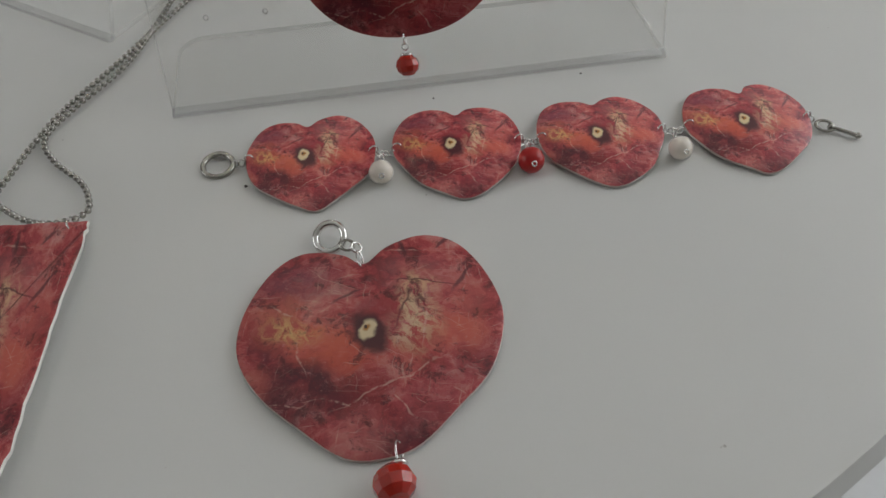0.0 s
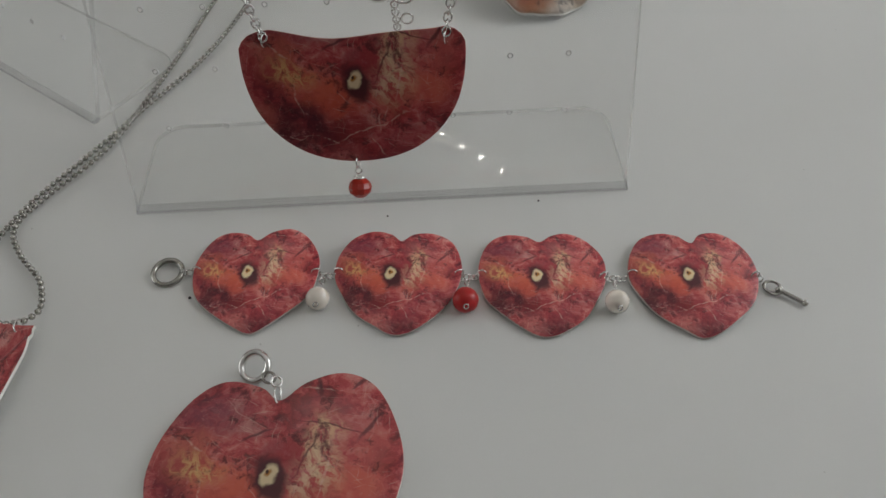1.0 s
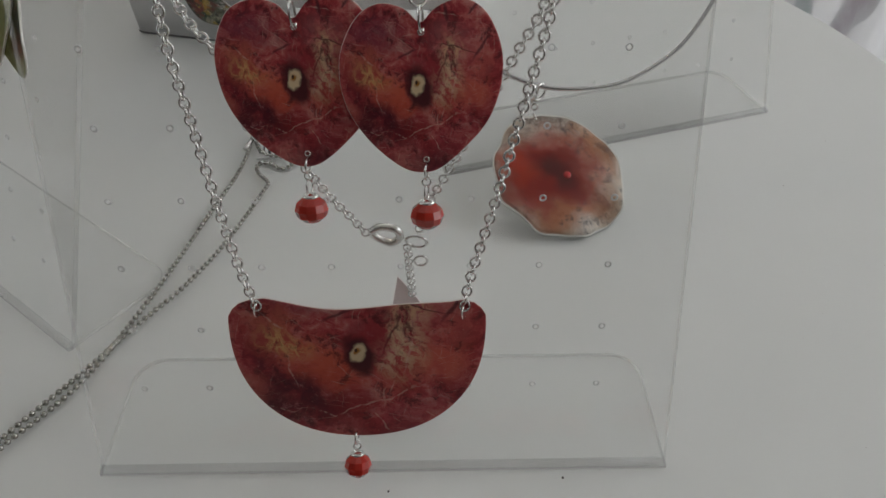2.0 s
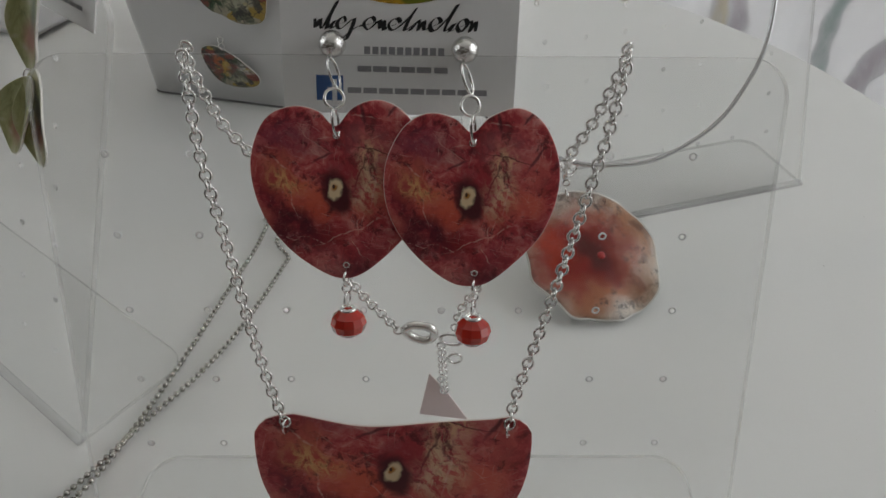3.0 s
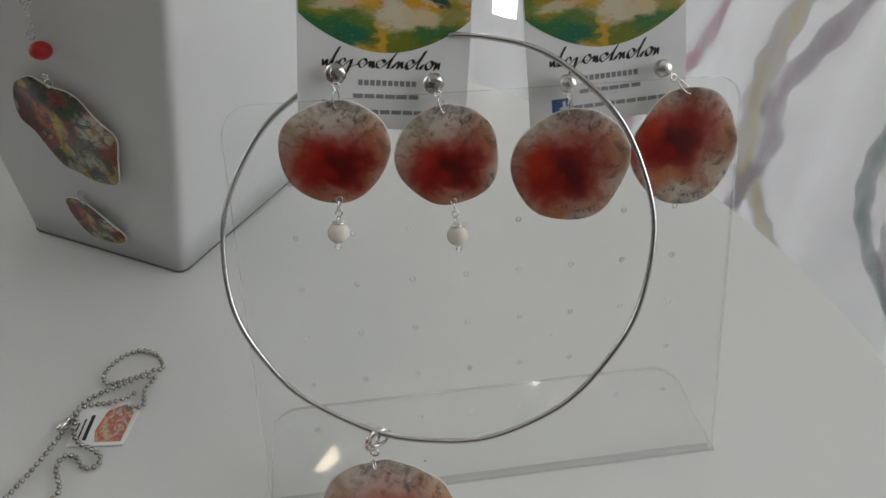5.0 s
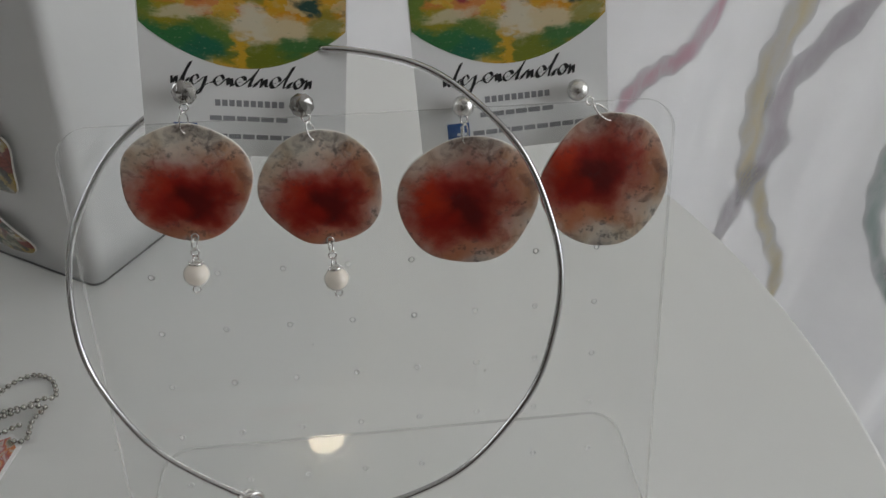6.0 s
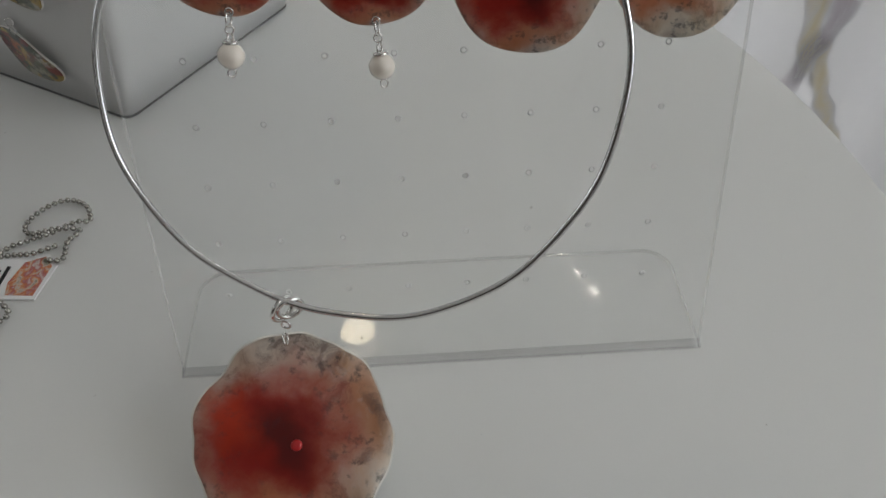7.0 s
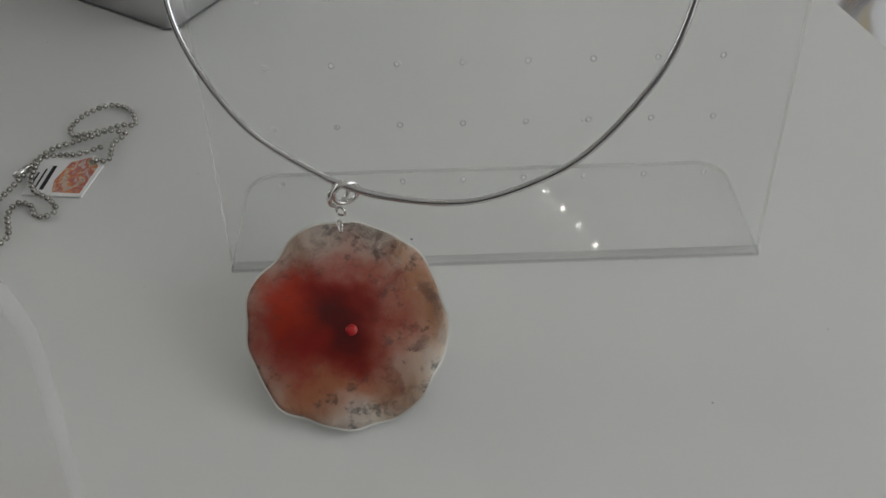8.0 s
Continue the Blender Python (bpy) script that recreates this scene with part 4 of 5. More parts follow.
# ---- earring cards ----
def scribble(S):
    """A flowing black brush line with a few tall strokes, as wide as the printed name."""
    path, x = [], -0.0205
    rnd = random.Random(9)
    for k in range(13):
        kind = ("wave", "tall", "loop", "deep", "loop", "wave", "loop", "tall", "arch", "loop", "tall", "loop", "arch")[k]
        w = 0.0026 + 0.0014 * rnd.random()
        h = 0.0024 + 0.0008 * rnd.random()
        steps = {"loop": ((0.1, 0.3), (0.8, 0.6), (0.5, 1.0), (0.1, 0.5), (0.5, 0.0)), "arch": ((0.15, 1.0), (0.2, 0.0), (0.5, 0.9), (0.7, 0.1)), "tall": ((0.4, 1.2), (0.7, 2.0), (0.35, 0.8), (0.3, 0.0), (0.8, 0.6), (0.6, 0.0)),
                 "wave": ((0.2, 0.8), (0.4, 0.1), (0.6, 0.8), (0.8, 0.0)), "deep": ((0.4, 1.0), (0.2, -0.9), (0.0, -0.7), (0.7, 0.3))}[kind]
        for dx, dy in steps:
            path.append((S * (x + w * dx + 0.25 * h * dy), S * (0.0192 + h * dy), 0.0))
        x += w * 0.93
    path = spline(path, 3)
    vs, fs = [], []
    for i, p in enumerate(path):
        w = S * (0.00030 + 0.00026 * math.sin(i * 0.37) ** 2)
        vs += [(p.x - w, p.y - w * 0.4, 0.00012), (p.x + w, p.y + w * 0.4, 0.00014)]
        if i:
            fs.append((2 * i - 2, 2 * i - 1, 2 * i + 1, 2 * i))
    return mesh_of("brush_line", vs, fs, INK, smooth=False)


def earring_card(m, label, S, tall=1.0):
    """A white card, its foot at the origin, with the painting on top, a blue mark and printed lines as plain bars."""
    W, H = 0.0272 * S, 0.0535 * S * tall
    ob = thing("earring_card", m, label, "card", "printed earring cards")
    part("sheet", slab_mesh("sheet", round_rect(-W, 0, W, H, (0, 0, 0, 0)), -0.0005, 0.0, CARD), ob)
    top = [(W * 0.985 * (1 - 2 * i / 24), H - S * (0.0006 + 0.0034 * math.sin(math.pi * min(1, max(0, (i / 24 - 0.12) / 0.62))))) for i in range(25)]
    low = [(W * 0.985 * (-1 + 2 * i / 24), S * tall * (0.0350 - 0.0110 * math.sin(math.pi * i / 24) ** 0.85)) for i in range(25)]
    vs = [(x, y, 0.00012) for x, y in low + top]
    part("painting", mesh_of("painting", vs, [(i, i + 1, 48 - i, 49 - i) for i in range(24)], FLOWER, smooth=False), ob, label="printed garden painting in yellow and green")
    part("brush_line", scribble(S), ob, label="black brushed line")

    def bar(name, x0, y0, x1, y1, material, z=0.00012):
        part(name, bar_mesh(name, S * x0, S * y0, S * x1, S * y1, material, z), ob)

    for i in range(10):
        bar("print_bar", -0.0082 + i * 0.00190, 0.0138, -0.0082 + i * 0.00190 + 0.0014, 0.0155, GREY_INK)
    for x0, x1 in ((-0.0098, -0.0066), (-0.0062, -0.0030), (-0.0025, 0.0000), (0.0004, 0.0036), (0.0040, 0.0074), (0.0081, 0.0112)):
        bar("print_bar", x0, 0.0098, x1, 0.0111, GREY_INK)
    part("blue_mark", bar_mesh("blue_mark", -0.0195 * S, 0.0030 * S, -0.0132 * S, 0.0088 * S, BLUE_INK), ob, label="blue printed square")
    bar("mark_stroke", -0.0158, 0.0030, -0.0147, 0.0079, PAPER_WHITE, 0.0002)
    bar("mark_stroke", -0.0169, 0.0052, -0.0136, 0.0060, PAPER_WHITE, 0.00024)
    for i in range(9):
        bar("print_bar", -0.0122 + 0.0037 * i, 0.0048, -0.0122 + 0.0037 * i + 0.0032, 0.0061, GREY_INK)
    return ob


earring_card(M1 @ place(0.1028, 0.1671, -0.0030, -1.0), "white earring card with a garden painting behind clear stand", 1.147, 1.04)
earring_card(M2 @ place(0.0622, 0.1668, -0.0030, -5.5), "white earring card carrying two pearl drop earrings", 1.20)
earring_card(M2 @ place(0.1545, 0.1645, -0.0030, 3.5), "white earring card leaning slightly behind the clear stand", 1.21)
earring_card(M3 @ place(0.0640, 0.1690, -0.0030, -3.0), "white earring card carrying olive leaf earrings", 1.06)


# ---- heart earrings ----
def heart_earring(m, seed, tilt, front):
    """Hangs from a ball stud; the origin is the middle of the heart."""
    ob = thing("heart_earring", m, "red painted heart earring with silver ball stud and red bead", "earring", "pair of heart earrings")
    part("heart", plate_mesh("heart", heart_outline(0.0466, 0.0500, seed, lift=0.015), 0.0011, RED_EAR, RIM, 0.0012), ob)
    part("ball_stud", ball_mesh("ball_stud", 0.0036, HAMMERED, 18, 12), ob, place(-0.0012 + tilt, 0.0388, front))
    part("drop_link", ring_mesh("drop_link", 0.0042, 0.00050, SILVER, 20, 7, 0.40), ob, pose(-0.0008 + tilt * 0.8, 0.0316, front * 0.7, -20, 55, 0))
    part("jump_ring", ring_mesh("jump_ring", 0.0026, 0.00048, SILVER, 18, 7), ob, pose(-0.0004 + tilt * 0.5, 0.0256, -0.001, -15, 20, 0))
    part("jump_ring", ring_mesh("jump_ring", 0.0036, 0.00045, SILVER, 20, 7, 0.4), ob, pose(0.0, 0.0197, 0.0016, 0, 65, 4))
    part("eyelet", ring_mesh("eyelet", 0.0008, 0.00025, SILVER, 12, 5), ob, place(0.0, 0.0163, 0.0010))
    part("eyelet", ring_mesh("eyelet", 0.0008, 0.00025, SILVER, 12, 5), ob, place(0.0012, -0.0205, 0.0004))
    bead_drop(ob, place(0.0012, -0.0222, 0), BEAD_RED, 0.0160)
    return ob


heart_earring(M1 @ pose(0.0866, 0.1470, 0.0060, -1), 3, 0.0, -0.0075)
heart_earring(M1 @ pose(0.1224, 0.1458, 0.0090, -1), 8, -0.0008, -0.0105)


# ---- half moon necklace ----
def moon_outline():
    pts = []
    hw, n = 0.0400, 40
    k = 1.071
    for i in range(n + 1):
        a = math.pi * (1 + i / n)
        pts.append((hw * (abs(math.cos(a)) ** 0.92) * (1 if math.cos(a) > 0 else -1), -0.0408 * (abs(math.sin(a)) ** 0.86) - 0.0055))
    for x, y in ((0.0398, -0.0022), (0.0384, 0.0002), (0.0362, 0.0020), (0.0330, 0.0031)):
        pts.append((x, y))
    for i in range(1, 20):
        x = 0.0315 - 0.063 * i / 20
        pts.append((x, 0.0036 - 0.0032 * math.cos(math.pi * x / 0.08) ** 2 + 0.0006 * math.sin(150 * x)))
    for x, y in ((-0.0330, 0.0028), (-0.0362, 0.0016), (-0.0384, -0.0004), (-0.0398, -0.0028)):
        pts.append((x, y))
    return [(x * k, y * k) for x, y in pts]


def moon_necklace():
    ob = thing("half_moon_necklace", M1, "silver chain necklace with a red painted half moon plate", "necklace")
    mid = pose(0.1003, 0.0742, 0.0080, -2, 0, -0.8)
    part("half_moon_plate", plate_mesh("half_moon_plate", moon_outline(), 0.0011, RED_MOON, RIM, 0.0016), ob, mid, "red painted half moon plate")
    for x, y in ((0.0678, 0.0733), (0.1354, 0.0716)):
        part("jump_ring", RING_S, ob, pose(x, y + 0.0012, 0.0090, 0, 68, 0))
    bead_drop(ob, pose(0.0982, 0.0262, 0.0098, -14), BEAD_SMALL, 0.0125)
    up = Vector((0, 0, 1))
    chain(ob, spline([(0.0675, 0.0759, 0.0086), (0.0633, 0.0885, 0.0074), (0.0584, 0.1114, 0.0066), (0.0545, 0.1331, 0.0060), (0.0498, 0.1580, 0.0051), (0.0473, 0.1834, 0.0026)], 12), up)
    chain(ob, spline([(0.1357, 0.0749, 0.0086), (0.1373, 0.0839, 0.0074), (0.1450, 0.1107, 0.0066), (0.1526, 0.1401, 0.0060), (0.1590, 0.1650, 0.0048), (0.1629, 0.1842, 0.0026)], 12), up)
    # the back of the chain hangs straight down behind the leaning sheet
    chain(ob, spline([(0.0472, 0.1847, -0.0020), (0.0464, 0.1792, -0.0057), (0.0515, 0.1629, -0.0116), (0.0584, 0.1523, -0.0154), (0.0670, 0.1325, -0.0226), (0.0873, 0.0986, -0.0348), (0.0939, 0.0892, -0.0383), (0.1002, 0.0801, -0.0415)], 12), up)
    chain(ob, spline([(0.1634, 0.1852, -0.0020), (0.1642, 0.1824, -0.0045), (0.1584, 0.1642, -0.0111), (0.1519, 0.1513, -0.0157), (0.1355, 0.1172, -0.0281), (0.1268, 0.0999, -0.0344), (0.1221, 0.0905, -0.0378), (0.1201, 0.0806, -0.0414)], 12), up)
    clasp = spline([(0.0, 0.0, 0), (0.0020, 0.0018, 0), (0.0055, 0.0016, 0), (0.0066, -0.0006, 0), (0.0048, -0.0026, 0), (0.0018, -0.0018, 0), (0.0, 0.0, 0)], 6)
    part("clasp", tube_mesh("clasp", [p * 1.7 for p in clasp], 0.0016, SILVER, 8), ob, pose(0.1018, 0.0812, -0.0413, 20, 0, -8), "silver lobster clasp")
    part("jump_ring", ring_mesh("jump_ring", 0.0028, 0.0005, SILVER, 18, 7, 1.5), ob, pose(0.1192, 0.0762, -0.0429, 20, 0, -10))
    part("jump_ring", ring_mesh("jump_ring", 0.0026, 0.0005, SILVER, 16, 7), ob, pose(0.1208, 0.0663, -0.0465, 20))
    chain(ob, spline([(0.1155, 0.0731, -0.0441), (0.1161, 0.0622, -0.0480), (0.1170, 0.0473, -0.0535)], 8), up, 0.0019)
    # Thin pale pink kite shape near the end of the chain.
    kite = [(0.0, 0.0), (-0.004, -0.026), (0.016, -0.030), (0.0075, -0.0125)]
    part("pink_plate", slab_mesh("pink_plate", kite, -0.0006, 0.0, PINK, 0.0002), ob, pose(0.1110, 0.0575, -0.0503, 20), "pale pink kite-shaped plate near the end of the chain")


moon_necklace()


# ---- bracelet ----
def bracelet():
    ob = thing("heart_bracelet", place(0, 0, 0), "bracelet of four red hearts with pearls and toggle clasp", "bracelet")
    spots = ((0.0050, 0.2522, 4, 4), (0.0622, 0.2528, -2, 7), (0.1192, 0.2528, 2, 12), (0.1786, 0.2542, -2, 15))
    for x, y, turn, seed in spots:
        part("heart", plate_mesh("heart", heart_outline(0.0502, 0.0492, seed, 0.024, 0.0), 0.0013, RED_LINK, RIM, 0.0035), ob, pose(x, y, 0.0022, 1.5, 0, turn))
        for s in (-1, 1):
            part("jump_ring", RING_S, ob, pose(x + s * 0.0240, y + 0.003, 0.0032, 80, 20, 12 * s))
    for (xa, ya), (xb, yb), bead in (((0.0290, 0.2545), (0.0370, 0.2545), PEARL_B), ((0.0862, 0.2550), (0.0942, 0.2550), CORAL_BEAD), ((0.1442, 0.2555), (0.1522, 0.2555), PEARL_B)):
        for k in range(4):
            x = xa + (xb - xa) * (k + 0.5) / 4
            part("jump_ring", RING_T, ob, pose(x, ya, 0.0022, 70 * (k % 2), 20, 0))
        mx = (xa + xb) / 2
        part("jump_ring", RING_T, ob, pose(mx - 0.0008, ya - 0.0035, 0.0035, 30, 60, 0))
        part("bead", bead, ob, pose(mx - 0.0012, ya - 0.0125, 0.0046, 0, 0, 20))
        part("wire_loop", ring_mesh("wire_loop", 0.0009, 0.0003, SILVER, 12, 6), ob, pose(mx - 0.001, ya - 0.0172, 0.0072, 40, 20, 0))
    part("toggle_ring", ring_mesh("toggle_ring", 0.0058, 0.00115, STEEL, 32, 10), ob, pose(-0.0315, 0.2555, 0.0012, 6, 0, 0), "round steel toggle ring")
    for x in (-0.0245, -0.0222):
        part("jump_ring", RING_T, ob, pose(x, 0.2550, 0.0018, 60 if x < -0.022 else 0, 10, 0))
    part("jump_ring", RING_T, ob, pose(0.2046, 0.2565, 0.0022, 60, 0, 0))
    part("toggle_link", ring_mesh("toggle_link", 0.0026, 0.0006, STEEL, 18, 7, 1.3), ob, pose(0.2092, 0.2530, 0.0014, 10, 0, -30))
    part("toggle_bar", tube_mesh("toggle_bar", [Vector((0.2108, 0.2520, 0.0016)).lerp(Vector((0.2196, 0.2458, 0.0016)), i / 6) for i in range(7)], 0.0009, STEEL, 10), ob, label="steel toggle bar")
    for x, y in ((0.2110, 0.2518), (0.2196, 0.2458)):
        part("bar_end", ball_mesh("bar_end", 0.0013, STEEL, 12, 8), ob, place(x, y, 0.0016))


bracelet()


# ---- large heart pendant on the table ----
def large_heart():
    ob = thing("large_heart_pendant", place(0.0268, 0.1690, 0, 3), "large red painted heart pendant lying on the table", "pendant")
    part("heart", plate_mesh("heart", heart_outline(0.0835, 0.0792, 21, 0.03, 0.03), 0.0016, RED, RIM, 0.0030), ob, place(0, 0, 0.0020), "red painted heart plate")
    part("bail_ring", ring_mesh("bail_ring", 0.0052, 0.0013, SILVER, 30, 9), ob, pose(-0.0118, 0.0440, 0.0036, 22, -14, 0), "thick silver ring")
    part("jump_ring", ring_mesh("jump_ring", 0.0019, 0.0005, STEEL, 18, 7, 1.3), ob, pose(-0.0060, 0.0392, 0.0040, 20, 0, -25))
    part("jump_ring", ring_mesh("jump_ring", 0.0019, 0.00048, SILVER, 18, 7), ob, pose(-0.0028, 0.0372, 0.0046, 10, 30, 0))
    part("jump_ring", ring_mesh("jump_ring", 0.0034, 0.00045, SILVER, 20, 7, 0.5), ob, pose(-0.0020, 0.0325, 0.0040, 0, 60, 4))
    part("jump_ring", ring_mesh("jump_ring", 0.0034, 0.00045, SILVER, 20, 7, 0.5), ob, pose(0.0044, -0.0380, 0.0030, 0, 60, 0))
    part("bead_cap", RING_C, ob, pose(0.0042, -0.0422, 0.0044, 90, 0, 0))
    part("bead", ball_mesh("bead", 0.0062, RED_GLASS, 11, 6, 0.9, True), ob, pose(0.0024, -0.0482, 0.0058, 80, 0, 8), "faceted red glass bead")


large_heart()


# ---- torn plate necklace on a ball chain, with its printed tag ----
def tag_print(name):
    t = Tree(name)
    g, v = flat_vector(t)
    t.set(Base_Color=t.ramp(t.noise(v, 4.0, 5, 0.6, 0.6), [(0.32, (0.20, 0.20, 0.15)), (0.42, (0.60, 0.50, 0.42)), (0.49, (0.60, 0.20, 0.06)), (0.55, (0.42, 0.12, 0.13)), (0.63, (0.62, 0.54, 0.50)), (0.75, (0.22, 0.16, 0.14))]), Roughness=0.4)
    return t.material


FLOWER_TAG = tag_print("tag_print")


def torn_necklace():
    ob = thing("ball_chain_necklace", place(0, 0, 0), "red torn edged plate on a long steel ball chain", "necklace")
    rnd = random.Random(2)
    corners = [(-0.034, 0.053), (-0.036, -0.050), (-0.020, -0.056), (0.024, -0.054), (0.0275, -0.035), (0.0285, 0.0), (0.0305, 0.040), (0.0305, 0.0515), (0.0, 0.0535)]
    fine = []
    for a, b in zip(corners, corners[1:] + corners[:1]):
        for i in range(7):
            p = Vector(a).lerp(Vector(b), i / 7)
            fine.append((p.x + 0.0011 * (rnd.random() - 0.5), p.y + 0.0008 * (rnd.random() - 0.5)))
    part("plate", plate_mesh("plate", fine, 0.0018, RED_WIDE, PALE_RIM, 0.0010), ob, pose(-0.1030, 0.1745, 0.0055, 0, -2, 0), "red painted plate with a torn white edge")
    for x in (-0.0790, -0.1060):
        part("jump_ring", ring_mesh("jump_ring", 0.0030, 0.00045, SILVER, 18, 7, 0.6), ob, pose(x, 0.2260, 0.0060, 0, 60, 10))
    z = 0.0019
    one = spline([(-0.0785, 0.2290, 0.005), (-0.0760, 0.2360, 0.003), (-0.0820, 0.2500, z), (-0.0960, 0.2640, z), (-0.1030, 0.2780, z), (-0.0955, 0.2960, z), (-0.0779, 0.3277, z), (-0.0651, 0.3817, z), (-0.0564, 0.4370, z), (-0.0515, 0.4681, z), (-0.0505, 0.4892, z), (-0.0515, 0.5042, z), (-0.0495, 0.5142, z), (-0.0435, 0.5212, z), (-0.0345, 0.5272, z + 0.002), (-0.0285, 0.5362, z + 0.002), (-0.0240, 0.5412, z), (-0.0325, 0.5492, z), (-0.0435, 0.5492, z), (-0.0505, 0.5402, z), (-0.0515, 0.5292, z), (-0.0445, 0.5242, z + 0.001), (-0.0325, 0.5297, z + 0.003), (-0.0245, 0.5342, z), (-0.0255, 0.5262, z), (-0.0210, 0.5162, z), (-0.0265, 0.5132, z + 0.001)], 12)
    two = spline([(-0.1180, 0.2350, z), (-0.1130, 0.2510, z), (-0.1070, 0.2740, z), (-0.0990, 0.2960, z), (-0.0814, 0.3286, z), (-0.0669, 0.3582, z), (-0.0541, 0.3817, z), (-0.0443, 0.4074, z), (-0.0374, 0.4349, z), (-0.0334, 0.4559, z), (-0.0325, 0.4640, z), (-0.0405, 0.4732, z), (-0.0415, 0.4802, z), (-0.0355, 0.4812, z), (-0.0295, 0.4772, z), (-0.0245, 0.4782, z), (-0.0235, 0.4832, z), (-0.0295, 0.4862, z + 0.001), (-0.0385, 0.4882, z + 0.001), (-0.0445, 0.4932, z + 0.001), (-0.0475, 0.4992, z + 0.001), (-0.0505, 0.5067, z), (-0.0445, 0.5112, z), (-0.0355, 0.5142, z + 0.001), (-0.0295, 0.5222, z)], 12)
    three = spline([(-0.1180, 0.2480, z), (-0.1100, 0.2410, z), (-0.0980, 0.2320, 0.003), (-0.0870, 0.2275, 0.005), (-0.0800, 0.2275, 0.006)], 12)
    ball = ball_mesh("chain_ball", 0.00132, STEEL, 10, 7)
    for way, name in ((one, "chain_wire"), (two, "chain_wire"), (three, "chain_wire")):
        strand = part(name, tube_mesh(name, way, 0.0003, STEEL, 5), ob, label="fine wire core of the ball chain")
        for p, t in steps_along(way, 0.0031):
            part("chain_ball", ball, strand, Matrix.Translation(p))
    cx, cy = -0.0335, 0.5025
    tag = [(-0.0505, 0.5082), (-0.0445, 0.4857), (-0.0185, 0.4932), (-0.0215, 0.5132), (-0.0295, 0.5177)]
    body = part("tag", slab_mesh("tag", [(x - cx, y - cy) for x, y in tag], 0.0003, 0.0012, CARD, 0.0002), ob, place(cx, cy, 0), "small white printed tag")
    pic = [(-0.0365, 0.5097), (-0.0360, 0.4972), (-0.0325, 0.4912), (-0.0205, 0.4947), (-0.0233, 0.5117), (-0.0295, 0.5157)]
    part("tag_picture", slab_mesh("tag_picture", [(x - cx, y - cy) for x, y in pic], 0.0012, 0.00135, FLOWER_TAG), body, label="printed picture in orange and rose")
    for k, w in ((0, 0.0018), (1, 0.0008), (2, 0.0008)):
        part("print_bar", bar_mesh("print_bar", 0, 0, w, 0.0150 - 0.003 * k, INK), body, pose(-0.0390 - 0.0026 * k - cx, 0.4907 - cy, 0.00125, 0, 0, 14))
    part("connector", tube_mesh("connector", [Vector((-0.0525, 0.4922, 0.0030)), Vector((-0.0510, 0.4997, 0.0030))], 0.0014, SILVER, 10), ob, label="silver chain connector")


torn_necklace()


# ---- wire choker with its resin pendant ----
def choker():
    M4 = stand_frame(0.1118, 0.4924, 0.1118 + math.cos(radians(12)), 0.4924 + math.sin(radians(12)), 31.0)
    M4.translation.z = 0.0467
    ob = thing("wire_choker", place(0, 0, 0), "round steel wire choker with a cloudy red resin pendant", "necklace")
    path = []
    for i in range(161):
        a = radians(88 - 318 * i / 160)
        r = 0.0832 - 0.0019 * math.sin(a) + 0.0011 * math.cos(a) + 0.0018 * math.sin(2 * a) + 0.0021 * math.cos(2 * a) - 0.0012 * math.cos(3 * a) + 0.0003 * math.cos(5 * a) + 0.00025 * math.sin(13 * a)
        path.append(M4 @ Vector((0.0240 + r * math.cos(a), 0.0840 + r * math.sin(a), 0)))
    part("wire_hoop", tube_mesh("wire_hoop", path, 0.00115, WIRE, 10), ob, label="polished steel wire hoop")
    hole, low = Vector((0.1108, 0.4909, 0.0329)), Vector((0.1405, 0.4305, 0.0022))
    y = (hole - low).normalized()
    x = Vector((0.888, 0.459, 0)).normalized()
    x = (x - y * x.dot(y)).normalized()
    m = Matrix((x, y, x.cross(y))).transposed().to_4x4()
    m.translation = low + y * 0.0386
    wave = lambda px, py: 0.0021 * (math.hypot(px, py) / 0.038) ** 4 * (math.sin(7 * math.atan2(py, px) + 0.8) + 0.5 * math.sin(5 * math.atan2(py, px)))
    part("resin_pendant", plate_mesh("resin_pendant", disk_outline(0.0350, 0.0370, 11, 0.018, 160, 0.017, 9), 0.0018, AMBER_PENDANT, PALE_RIM, 0.0045, wave, 0.0017), ob, m, "wavy cloudy resin disc with a deep red centre")
    part("raised_dot", ball_mesh("raised_dot", 0.0021, CORAL, 12, 8, 0.5), ob, m @ place(0.0015, -0.0035, 0.0044), "small coral dot")
    part("jump_ring", RING_S, ob, m @ pose(0.0, 0.0345, 0.0020, 0, 70, 0))
    part("jump_ring", ring_mesh("jump_ring", 0.0017, 0.00045, SILVER, 18, 7), ob, pose(0.1110, 0.4925, 0.0390, 80, 30, 0))
    part("bail", ring_mesh("bail", 0.0048, 0.00085, SILVER, 26, 8), ob, pose(0.1104, 0.4942, 0.0462, 90, 0, 70), "thick silver ring on the hoop")
    part("bail", ring_mesh("bail", 0.0046, 0.00085, SILVER, 26, 8), ob, pose(0.1128, 0.4950, 0.0466, 90, 0, 45), "thick silver ring on the hoop")


choker()


